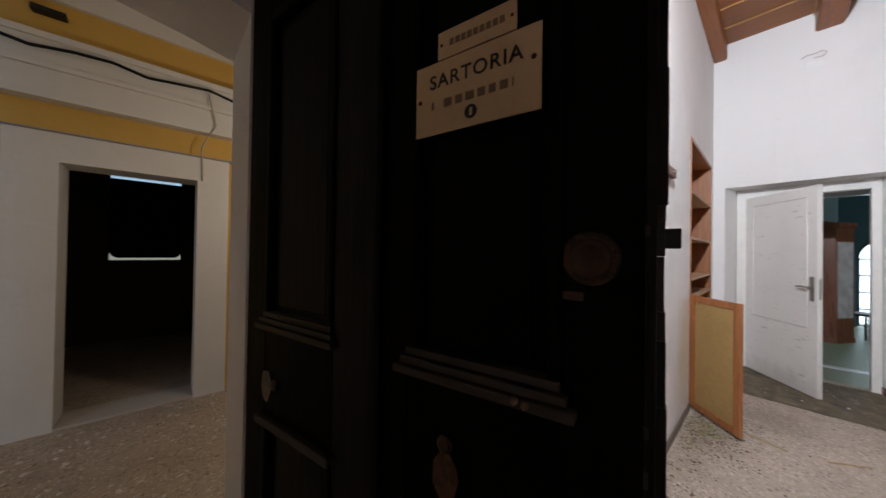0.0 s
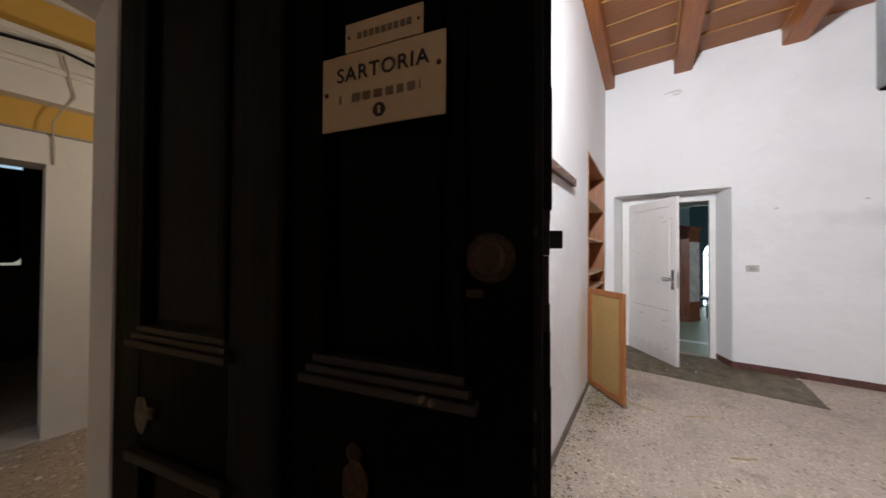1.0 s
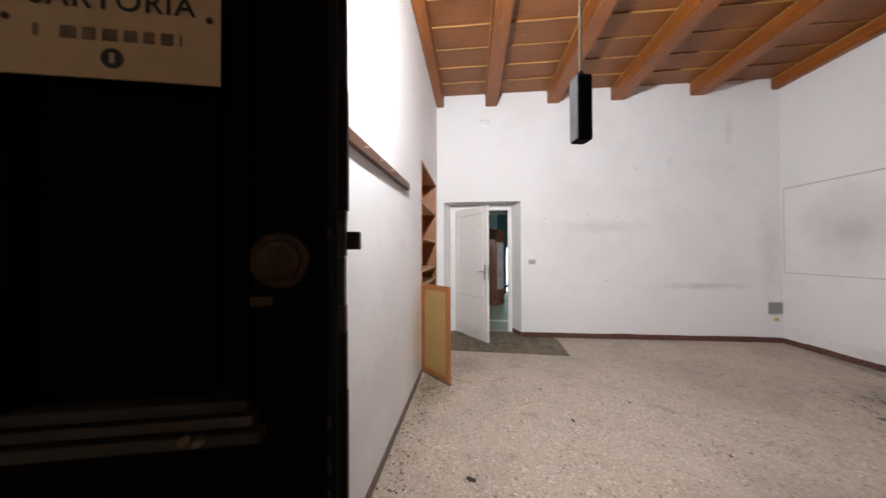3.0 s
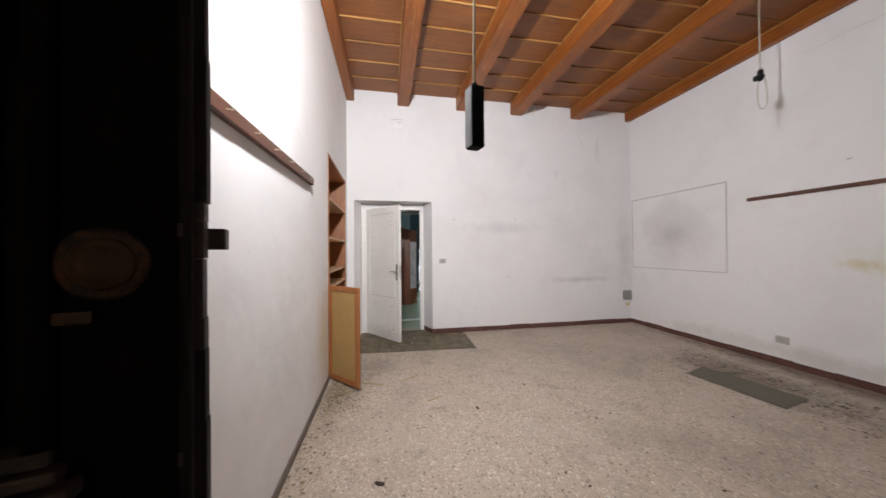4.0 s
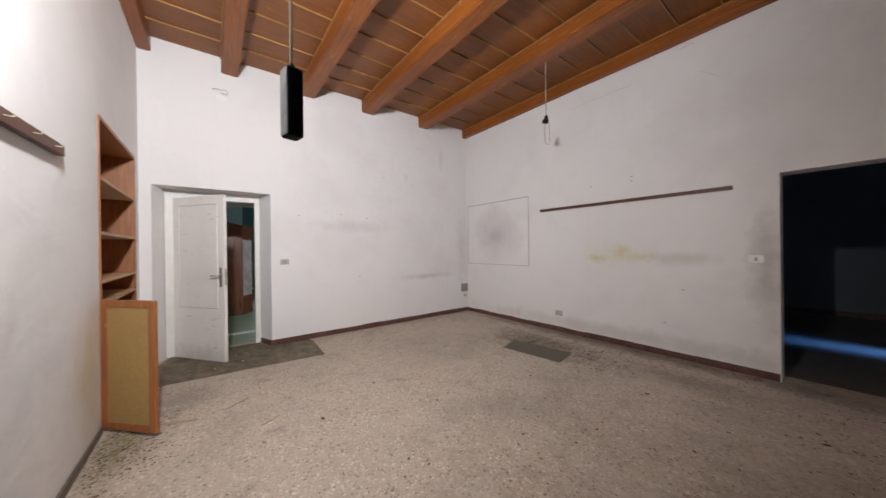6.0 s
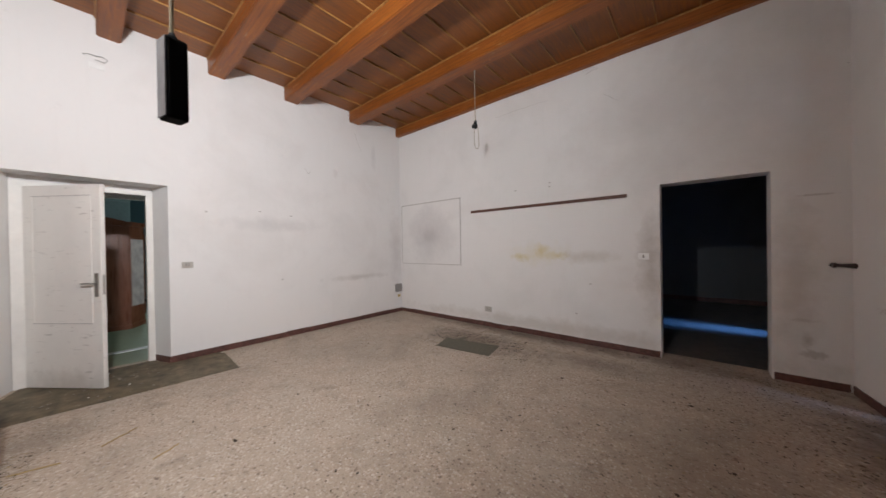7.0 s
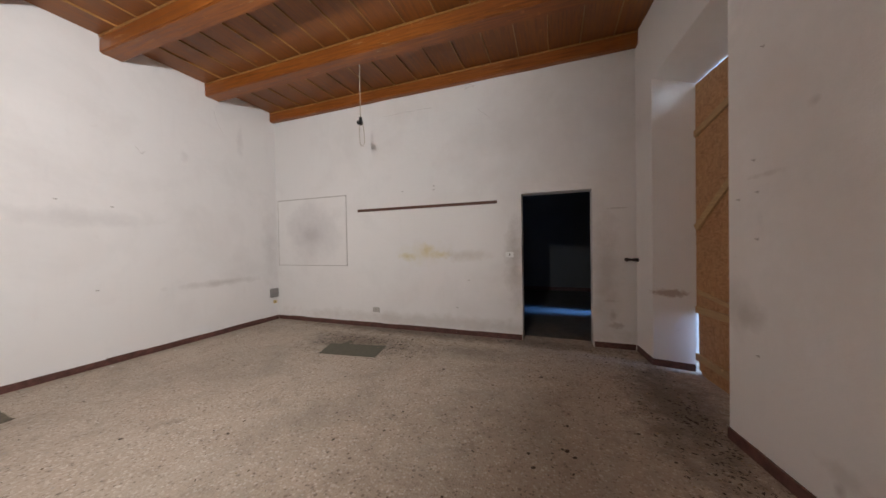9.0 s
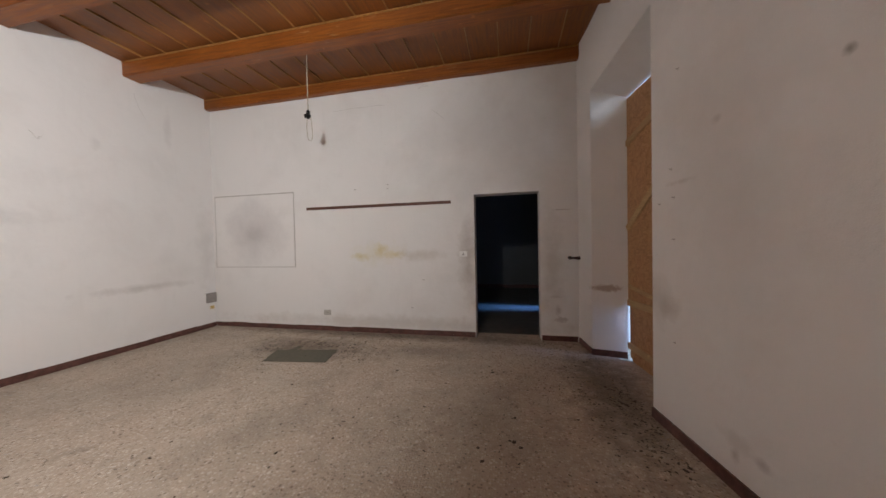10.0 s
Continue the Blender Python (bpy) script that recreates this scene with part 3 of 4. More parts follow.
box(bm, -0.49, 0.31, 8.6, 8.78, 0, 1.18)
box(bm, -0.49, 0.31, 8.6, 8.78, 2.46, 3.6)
setting("wall_hall_room", bm, UNLITBROWN, "far wall of the dark room behind the hall", "wall")
shutter = thing("window_shutter", pose(-0.09, 8.70, 1.2), "closed dark shutter with daylight leaking round its edges", "shutter")
for k in range(3):
    # lower corners of the outer boards cut away to draw the bluish corner glow
    x0, x1 = -0.399 + 0.267 * k, -0.135 + 0.267 * k
    cut = {0: [(x0, 0.10), (x0 + 0.03, 0.05), (x0 + 0.085, 0.014)], 1: [(x0, 0.014)], 2: [(x0, 0.014)]}[k]
    end = {0: [(x1, 0.014)], 1: [(x1, 0.014)], 2: [(x1 - 0.06, 0.014), (x1 - 0.02, 0.04), (x1, 0.075)]}[k]
    bm = bmesh.new()
    prism(bm, cut + end + [(x1, 1.195), (x0, 1.195)], -0.015, 0.015)
    bm.transform(pose(0, 0, 0, 90, 0, 0))
    part("board", bm, DARKWOOD, shutter)
block("backing", shutter, DARKWOOD, -0.30, 0.32, 0.016, 0.022, 0.014, 1.195, bevel=0)
block("crossbar", shutter, DARKWOOD, -0.37, 0.37, -0.04, -0.016, 0.25, 0.33)
block("crossbar", shutter, DARKWOOD, -0.37, 0.37, -0.04, -0.016, 0.92, 1.00)

cable = bmesh.new()
tube(cable, [(-1.8 + 0.2 * i, 5.625, 2.80 + 0.012 * math.sin(i * 1.9) + 0.012 * (i % 3)) for i in range(16)], 0.012, 6)
tagged(part("wall_cable", cable, BLACK, smooth=True), "thick black cable sagging along the hall beam", "cable")
cable = bmesh.new()
tube(cable, [(0.40, 5.625, 2.80), (0.43, 5.63, 2.66), (0.46, 5.64, 2.52), (0.40, 5.66, 2.40), (0.36, 5.665, 2.30), (0.37, 5.67, 2.12), (0.37, 5.68, 2.0)], 0.006, 6)
tagged(part("wall_cable", cable, CORD, smooth=True), "thin pale wire dangling down the hall wall", "cable")
bm = bmesh.new()
box(bm, -0.62, -0.45, 5.70, 5.78, 3.09, 3.13, 0.01)
tagged(part("junction_box", bm, DARKMETAL), "small dark junction box on the ochre band", "junction box")

bm = bmesh.new()
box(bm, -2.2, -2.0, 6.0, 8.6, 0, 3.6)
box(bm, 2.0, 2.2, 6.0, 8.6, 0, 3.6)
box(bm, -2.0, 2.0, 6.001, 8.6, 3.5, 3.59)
setting("wall_hall_room_sides", bm, UNLITBROWN, "side walls of the dark room behind the hall, darkness in their colour", "wall")

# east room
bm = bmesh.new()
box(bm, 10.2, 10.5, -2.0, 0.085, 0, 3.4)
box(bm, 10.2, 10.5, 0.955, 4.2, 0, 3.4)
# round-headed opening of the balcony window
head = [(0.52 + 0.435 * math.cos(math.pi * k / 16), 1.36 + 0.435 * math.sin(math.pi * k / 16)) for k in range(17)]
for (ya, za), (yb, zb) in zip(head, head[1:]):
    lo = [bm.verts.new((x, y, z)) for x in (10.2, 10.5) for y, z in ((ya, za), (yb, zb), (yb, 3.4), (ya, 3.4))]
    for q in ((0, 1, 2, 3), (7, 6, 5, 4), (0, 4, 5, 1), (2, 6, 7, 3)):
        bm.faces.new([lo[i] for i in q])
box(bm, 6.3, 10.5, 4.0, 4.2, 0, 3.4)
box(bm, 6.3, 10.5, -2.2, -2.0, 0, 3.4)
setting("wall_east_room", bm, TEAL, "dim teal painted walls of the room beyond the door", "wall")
bm = bmesh.new()
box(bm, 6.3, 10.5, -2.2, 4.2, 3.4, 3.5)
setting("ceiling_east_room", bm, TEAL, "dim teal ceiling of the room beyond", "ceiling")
bm = bmesh.new()
box(bm, 6.22, 6.34, 1.22, 2.36, 0.0, 0.012, 0.003)
setting("trim_threshold", bm, MARBLE, "white marble threshold strip", "threshold")
bm = bmesh.new()
box(bm, 6.24, 6.34, 1.20, 2.40, 2.13, 2.204, 0.004)
setting("trim_lintel", bm, MARBLE, "white painted edge of the inner lintel", "trim")


def french_window():
    w = thing("window_1", pose(10.3, 0.52, 0.02), "tall round-headed balcony window with dark iron glazing bars, full of daylight", "window")
    tagged(w, kind="structure")
    for y in (-0.43, 0.39):
        block("window_frame", w, DARKMETAL, -0.03, 0.03, y, y + 0.04, 0.0, 1.34)
    bm = bmesh.new()
    tube(bm, [(0, 0.415 * math.cos(math.pi * k / 16), 1.34 + 0.415 * math.sin(math.pi * k / 16)) for k in range(17)], 0.022, 8)
    part("window_frame", bm, DARKMETAL, w)
    for z in (0.0, 0.33, 0.66, 0.99, 1.32):
        block("glazing_bar", w, DARKMETAL, -0.015, 0.015, -0.39, 0.39, z, z + 0.025)
    block("glazing_bar", w, DARKMETAL, -0.014, 0.014, -0.012, 0.012, 0.03, 1.74)


french_window()
glow = Mat("daylight_outside", 1.0)
glow.b.inputs["Emission Color"].default_value = (0.8, 0.93, 1.0, 1)
glow.b.inputs["Emission Strength"].default_value = 3.0
bm = bmesh.new()
box(bm, 10.9, 10.92, -0.6, 2.6, -0.1, 2.6)
tagged(part("backdrop", bm, glow.m), "bright overcast daylight outside the far window", "backdrop", kind="structure")

wardrobe = thing("wardrobe", pose(8.0, 1.72, 0.004), "dark maroon wooden wardrobe with a canted glazed corner and curved cornice", "wardrobe")


def grown(d):
    return [(0.0 - d, -0.32 - d), (0.36, -0.53 - d), (0.60, -0.53 - d), (0.60, 0.75 + d), (0.0 - d, 0.75 + d)]


for name, d, z0, z1 in (("body", 0.0, 0.08, 1.86), ("plinth", 0.012, 0.0, 0.08), ("cornice", 0.03, 1.86, 1.93)):
    bm = bmesh.new()
    prism(bm, grown(d), z0, z1)
    part(name, bm, MAROON, wardrobe)
bm = bmesh.new()
crown = [(-0.30 + 1.05 * k / 14, 1.93 + 0.10 * math.sin(math.pi * k / 14)) for k in range(15)]
prism(bm, crown, -0.02, 0.04)
bm.transform(Matrix(((0, 0, 1, 0), (1, 0, 0, 0), (0, 1, 0, 0), (0, 0, 0, 1))))
part("pediment", bm, MAROON, wardrobe)
for y0, y1 in ((-0.30, 0.205), (0.215, 0.73)):
    d = block("door", wardrobe, MAROON, -0.02, 0.0, y0, y1, 0.12, 1.83, bevel=0.004)
    block("panel", d, MAROON, -0.028, -0.02, y0 + 0.08, y1 - 0.08, 0.25, 1.70, bevel=0.006)
# pane coloured pale pinkish grey for the reflection in its glass
bm = bmesh.new()
box(bm, 0.03, 0.385, -0.006, 0.0, 0.40, 1.62)
bm.transform(pose(0.0, -0.32, 0, 0, 0, math.degrees(math.atan2(-0.21, 0.36))))
part("mirror_pane", bm, plain("reflection_toned_glass", (0.52, 0.43, 0.42), 0.15, 0.0, 0.25, 6), wardrobe, "pale glass pane in the canted corner, reflection put in its colour")
# added block, standing for a pale area of unknown kind above the wardrobe
case = thing("pale_block", pose(8.28, 1.76, 1.934), "added pale blue-grey block on the wardrobe, for a pale area there", "box")
block("body", case, plain("pale_blue_tone", (0.34, 0.44, 0.47), 0.7), -0.2, 0.25, -0.38, 0.45, 0.0, 0.36, bevel=0.012)
block("lid", case, plain("pale_blue_tone_lid", (0.40, 0.50, 0.53), 0.7), -0.206, 0.256, -0.386, 0.456, 0.361, 0.42, bevel=0.012)
cabinet = thing("display_cabinet", pose(9.0, 1.10, 0.004), "glazed display cabinet with pale shelves in front of the window wall", "cabinet")
block("body", cabinet, MAROON, 0.0, 0.35, 0.02, 0.30, 0.1, 1.75)
# opaque white stands for the reflection on the cabinet glass
block("pane", cabinet, MARBLE, -0.006, 0.0, 0.05, 0.27, 0.45, 1.65, label="pale glass pane, its reflection painted in")
for z in (0.8, 1.1, 1.4):
    block("glazing_bar", cabinet, MAROON, -0.012, -0.006, 0.05, 0.27, z, z + 0.02)
stool = thing("stool", pose(8.55, 1.20, 0.004), "dark wooden stool standing before the bright window", "stool")
block("seat", stool, BLACK, -0.2, 0.2, -0.2, 0.2, 0.43, 0.47, bevel=0.01)
for sx in (-0.18, 0.15):
    for sy in (-0.18, 0.15):
        block("leg", stool, BLACK, sx, sx + 0.03, sy, sy + 0.03, 0.0, 0.43)
block("stretcher", stool, BLACK, -0.17, 0.17, -0.01, 0.01, 0.18, 0.20)

# ---- boarded window in the west recess ----
board = thing("boarded_window", pose(-1.318, -2.03, 0.0, 0, 0, 6.4), "tall strand board sheet nailed over the window, daylight at its edge", "board")
bm = bmesh.new()
prism(bm, [(0.004, 0.030), (0.045, 0.030), (0.055, 0.001), (1.17, 0.001), (1.17, 3.012), (-0.06, 3.020), (-0.06, 0.665), (-0.004, 0.65)], -0.018, 0.0)
bm.transform(Matrix(((0, 0, 1, 0), (1, 0, 0, 0), (0, 1, 0, 0), (0, 0, 0, 1))))
part("sheet", bm, OSB, board)
outside = Mat("blue_daylight", 1.0)
outside.b.inputs["Emission Color"].default_value = (0.34, 0.58, 1.0, 1)
outside.b.inputs["Emission Strength"].default_value = 3.2
bm = bmesh.new()
box(bm, -3.02, -3.0, -7.0, 1.5, -0.6, 5.0)
tagged(part("backdrop_west", bm, outside.m), "pale blue daylight outside the boarded window", "backdrop", kind="structure")
def batten(y0, z0, y1, z1, w=0.07):
    d = Vector((y1 - y0, z1 - z0))
    a = math.degrees(math.atan2(d.y, d.x))
    bm = bmesh.new()
    box(bm, 0.001, 0.022, 0, d.length, -w / 2, w / 2, 0.002)
    bm.transform(pose(0, y0, z0, a, 0, 0))
    part("batten", bm, PINE, board, "rough pine batten")
batten(-0.03, 2.50, 0.50, 2.62)
batten(-0.02, 1.52, 0.9, 2.20)
batten(-0.02, 0.665, 0.95, 0.70)
batten(0.0, 0.86, 0.5, 0.80, 0.04)
batten(-0.02, 0.17, 0.95, 0.16)

# ---- dark entrance door, folded open in the north doorway ----
LEAF = pose(0.611, 2.188, 0.0, 0, 0, 103.5)


def dark_door():
    """Local x runs from the free edge to the hinge, local y towards the walker."""
    d = thing("entrance_door", LEAF, "black-brown panelled wooden entrance door standing open, worn ledges", "door")
    W, H = 1.155, 2.32
    t0, t1 = -0.045, 0.0
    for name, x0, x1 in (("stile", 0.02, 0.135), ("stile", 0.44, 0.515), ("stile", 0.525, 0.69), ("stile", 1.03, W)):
        block(name, d, RUBBEDSHEEN if x0 == 0.525 else DARKWOOD, x0, x1, t0, t1, 0.015, H, bevel=0.004)
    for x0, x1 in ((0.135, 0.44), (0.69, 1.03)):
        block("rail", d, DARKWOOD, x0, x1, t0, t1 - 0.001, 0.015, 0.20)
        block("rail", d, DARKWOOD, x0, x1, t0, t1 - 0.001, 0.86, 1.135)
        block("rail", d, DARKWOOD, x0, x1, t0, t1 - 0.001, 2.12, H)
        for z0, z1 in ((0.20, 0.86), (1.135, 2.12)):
            p = block("panel", d, RUBBEDSHEEN if x0 > 0.5 else DARKWOOD, x0, x1, t0 + 0.012, t1 - 0.022, z0, z1)
            block("raised_field", p, RUBBEDSHEEN if x0 > 0.5 else DARKWOOD, x0 + 0.05, x1 - 0.05, t1 - 0.022, t1 - 0.012, z0 + 0.06, z1 - 0.06, bevel=0.006)
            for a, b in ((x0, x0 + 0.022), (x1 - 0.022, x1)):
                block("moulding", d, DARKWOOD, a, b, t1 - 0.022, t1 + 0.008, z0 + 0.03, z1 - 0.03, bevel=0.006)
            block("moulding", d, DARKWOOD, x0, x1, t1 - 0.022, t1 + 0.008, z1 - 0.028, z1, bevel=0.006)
        # dusty stepped ledge below the upper panel
        bm = bmesh.new()
        box(bm, x0 - 0.022, x1 + 0.022, t1 - 0.02, t1 + 0.024, 1.128, 1.145, 0.004)
        box(bm, x0 - 0.010, x1 + 0.010, t1 - 0.02, t1 + 0.016, 1.147, 1.162, 0.004)
        box(bm, x0, x1, t1 - 0.02, t1 + 0.009, 1.164, 1.180, 0.003)
        part("ledge", bm, WORNWOOD, d, "dusty worn grey-brown ledge")
        bm = bmesh.new()
        box(bm, x0 - 0.015, x1 + 0.015, t1 - 0.02, t1 + 0.024, 0.836, 0.86, 0.005)
        part("ledge", bm, WORNWOOD, d, "dusty worn grey-brown ledge")
    block("edge_strip", d, RUBBEDSHEEN, 0.018, 0.030, t1, t1 + 0.010, 0.02, H - 0.02)
    chips = random.Random(8)
    for k in range(14):
        z = chips.uniform(0.5, 1.9)
        block("splinter", d, WORNWOOD, 0.026, 0.031, t1 + 0.006, t1 + 0.0112, z, z + chips.uniform(0.006, 0.025), bevel=0.001)
    block("cover_strip", d, DARKWOOD, 0.512, 0.528, t1, t1 + 0.014, 0.02, H - 0.02)
    # rebated edge, splintered, and torn away round the lock
    z = 0.015
    while z < H - 0.03:
        top = min(z + chips.uniform(0.05, 0.22), H)
        if z < 1.262 < top:
            top = 1.262
        if 1.262 <= z < 1.44:
            z = 1.44
            continue
        block("rebate", d, RUBBEDSHEEN, chips.uniform(0.0058, 0.0080), 0.0205, -0.018, -0.0005, z, top - 0.0004, bevel=0.0015)
        z = top
    for z0, z1, x0 in ((1.2625, 1.30, 0.0085), (1.3005, 1.372, 0.0100), (1.3725, 1.4175, 0.0090), (1.418, 1.4395, 0.0085)):
        block("rebate", d, WORNWOOD, x0, 0.0205, -0.018, -0.0005, z0, z1, bevel=0.001)
    # rim lock: bolt, keeper, round pull, key plates
    block("latch_bolt", d, DARKMETAL, -0.009, 0.0195, -0.038, -0.0185, 1.383, 1.410, bevel=0.002)
    block("lock_case", d, DARKMETAL, 0.024, 0.06, -0.058, -0.0455, 1.30, 1.365, bevel=0.004)
    bm = bmesh.new()
    lathe(bm, [(0.028, 0.0), (0.029, 0.004), (0.025, 0.007), (0.021, 0.006), (0.018, 0.010), (0.008, 0.013)], pose(0.097, 0.0, 1.368, -90, 0, 0), 28)
    part("pull_knob", bm, KNOBMETAL, d, "round tarnished brass pull", True)
    bm = bmesh.new()
    box(bm, 0.105, 0.135, 0.0, 0.004, 1.305, 1.318, 0.001)
    part("keyhole_plate", bm, KNOBMETAL, d)
    # remains of two key plates, flaked and torn
    for x0, z0, metal, words in ((0.315, 0.905, BRASS, "tarnished brass plate, flaking"), (0.985, 0.905, PEELED, "torn pale plate remains")):
        r = random.Random(int(x0 * 100))
        ring = [(x0 + 0.028 + 0.031 * r.uniform(0.85, 1.08) * math.cos(k * math.pi / 7), z0 + 0.045 + 0.05 * r.uniform(0.86, 1.06) * math.sin(k * math.pi / 7)) for k in range(14)]
        bm = bmesh.new()
        prism(bm, ring, -0.004, 0.0)
        bm.transform(pose(0, 0, 0, 90, 0, 0))
        part("escutcheon", bm, metal, d, words)
        bm = bmesh.new()
        lathe(bm, [(0.017, 0.0), (0.017, 0.006), (0.011, 0.010), (0.004, 0.0105)], pose(x0 + (0.028 if x0 < 0.5 else -0.02), 0.0, z0 + (0.105 if x0 < 0.5 else 0.055), -90, 0, 0), 16)
        part("key_rose", bm, KNOBMETAL, d)
    bm = bmesh.new()
    lathe(bm, [(0.040, 0.0), (0.040, 0.002), (0.036, 0.004), (0.030, 0.003)], pose(0.097, 0.0, 1.368, -90, 0, 0), 28)
    part("pull_rose", bm, RUSTY, d, "rust-stained ring behind the pull", True)
    for x, z in ((0.20, 1.142), (0.183, 1.139)):
        bm = bmesh.new()
        lathe(bm, [(0.006, 0.0), (0.005, 0.008), (0.002, 0.012)], pose(x, 0.023, z, -90, 0, 0), 10)
        part("nail_head", bm, FADED, d)
    for z in (0.4, 1.2, 2.0):
        bm = bmesh.new()
        lathe(bm, [(0.012, 0.0), (0.012, 0.12)], pose(W + 0.004, -0.02, z), 12)
        part("hinge", bm, DARKMETAL, d)


dark_door()


def letters(name, text, size, m, material, parent, spacing=1.15):
    cu = bpy.data.curves.new(name, "FONT")
    cu.body, cu.size, cu.extrude, cu.offset, cu.align_x, cu.align_y, cu.space_character = text, size, 0.0004, 0.0004, "CENTER", "CENTER", spacing
    cu.materials.append(material)
    ob = new(name, cu)
    ob.parent = parent
    ob.matrix_local = m
    return ob


# enamel name plate: local x along its width as read, local z up, face towards -y
PLATE = LEAF @ pose(0.29, 0.013, 1.668, 0, 0, 180)
plate = thing("name_plate", PLATE, "cream enamel tailor's shop sign screwed to the dark door", "sign")
block("plate", plate, IVORY, -0.124, 0.124, -0.0035, 0.0, -0.069, 0.069, bevel=0.001)
letters("lettering", "SARTORIA", 0.0365, pose(0.002, -0.0042, 0.030, 90, 0, 0), INK, plate, 1.12)
for a, b in ((-0.078, -0.070), (-0.052, -0.034), (-0.030, -0.014), (-0.010, 0.008), (0.012, 0.028), (0.032, 0.046), (0.050, 0.066), (0.070, 0.075)):
    block("faded_bar", plate, FADED, a * 1.1, b * 1.1 - 0.003, -0.0042, -0.0035, -0.021, -0.006, bevel=0)
bm = bmesh.new()
lathe(bm, [(0.0125, 0.0), (0.0125, 0.001)], pose(0.0, -0.0036, -0.043, 90, 0, 0), 24)
part("emblem", bm, INK, plate, "round black emblem")
bm = bmesh.new()
box(bm, -0.002, 0.0035, -0.0054, -0.0047, -0.050, -0.037)
part("emblem_mark", bm, IVORY, plate)
for x, z in ((-0.114, 0.0), (0.112, 0.016)):
    bm = bmesh.new()
    lathe(bm, [(0.0045, 0.0), (0.004, 0.0018), (0.001, 0.0026)], pose(x, -0.0035, z, 90, 0, 0), 12)
    part("screw", bm, BRASS, plate)
small = thing("small_plate", LEAF @ pose(0.285, 0.013, 1.766, 0, 0.0, 180), "small weathered cream plate above the shop sign", "sign")
block("plate", small, IVORY, -0.078, 0.078, -0.003, 0.0, -0.026, 0.026, bevel=0.001)
for k in range(9):
    block("faded_bar", small, FADED, -0.052 + 0.0125 * k, -0.043 + 0.0125 * k, -0.0036, -0.003, -0.006, 0.006, bevel=0)
for x in (-0.070, 0.070):
    bm = bmesh.new()
    lathe(bm, [(0.003, 0.0), (0.002, 0.002)], pose(x, -0.003, 0.0, 90, 0, 0), 10)
    part("screw", bm, BRASS, small)

# ---- white door in the east recess ----
bm = bmesh.new()
box(bm, 5.47, 5.57, 2.285, 2.40, 0, 2.15, 0.004)
box(bm, 5.47, 5.57, 1.342, 1.405, 0, 2.15, 0.004)
box(bm, 5.47, 5.57, 1.405, 2.285, 2.095, 2.15, 0.004)
setting("trim_door_frame", bm, DOORWHITE, "ivory painted wooden door frame", "door frame")
bm = bmesh.new()
box(bm, 5.48, 5.60, 1.342, 2.40, 2.152, 2.205)
setting("trim_door_head", bm, WHITE, "plastered strip above the door frame", "trim")


def white_door():
    """Local x from the hinge to the free edge, local -y faces the room."""
    hx, hy, fx, fy = 5.468, 2.283, 4.785, 1.766
    a = math.degrees(math.atan2(fy - hy, fx - hx))
    d = thing("white_door", pose(hx, hy, 0.012, 0, 0, a), "ivory painted interior door standing half open", "door")
    W, H, t = 0.856, 2.07, 0.04
    block("leaf", d, SCUFFEDWHITE, 0.0, W, -t, 0.0, 0.0, H, bevel=0.003)
    # shallow panels, seen as fine raised lines
    for x0, x1, za, zb in ((0.10, 0.112, 0.667, 1.955), (W - 0.112, W - 0.10, 0.667, 1.955)):
        block("moulding", d, DOORWHITE, x0, x1, -t - 0.005, -t, za, zb, bevel=0.001)
    for za in (0.655, 1.955):
        block("moulding", d, LINEGREY, 0.10, W - 0.10, -t - 0.005, -t, za, za + 0.008, bevel=0.001, label="dusty grey moulding")
    block("handle_plate", d, STEEL, W - 0.072, W - 0.032, -t - 0.006, -t, 0.93, 1.17, bevel=0.002)
    bm = bmesh.new()
    tube(bm, [(W - 0.052, -t, 1.065), (W - 0.052, -t - 0.045, 1.065), (W - 0.062, -t - 0.052, 1.066), (W - 0.11, -t - 0.052, 1.070), (W - 0.155, -t - 0.050, 1.064)], 0.009, 10)
    part("lever_handle", bm, STEEL, d, "dull steel lever", True)
    block("lock_edge", d, STEEL, W, W + 0.002, -0.03, -0.01, 0.95, 1.15, bevel=0)
    for z in (0.3, 1.75):
        bm = bmesh.new()
        lathe(bm, [(0.008, 0.0), (0.008, 0.1)], pose(0.0, 0.006, z), 10)
        part("hinge", bm, STEEL, d)


white_door()

# ---- built-in shelf in the north wall ----
shelf = thing("wall_cupboard", pose(0, 0, 0), "built-in orange wood cupboard with open shelves above", "cupboard")
block("side", shelf, ORANGEWOOD, 3.612, 3.640, 2.592, 2.94, 0.06, 2.45)
block("side", shelf, ORANGEWOOD, 4.950, 4.978, 2.592, 2.94, 0.06, 2.45)
block("top", shelf, ORANGEWOOD, 3.640, 4.950, 2.592, 2.94, 2.42, 2.45)
block("back", shelf, ORANGEWOOD, 3.640, 4.950, 2.93, 2.945, 0.06, 2.42)
block("plinth", shelf, ORANGEWOOD, 3.640, 4.950, 2.60, 2.62, 0.06, 0.12)
for z in (1.955, 1.525, 1.14, 0.96):
    block("shelf", shelf, SHELFWOOD, 3.640, 4.950, 2.598, 2.93, z, z + 0.024)
hx, hy, fx, fy = 3.625, 2.588, 3.265, 2.250
door = thing("cupboard_door", pose(hx, hy, 0.035, 0, 0, math.degrees(math.atan2(fy - hy, fx - hx))), "orange wooden cupboard door with ochre panel hanging wide open", "cupboard door")
W = math.hypot(fx - hx, fy - hy)
for x0, x1 in ((0.0, 0.055), (W - 0.055, W)):
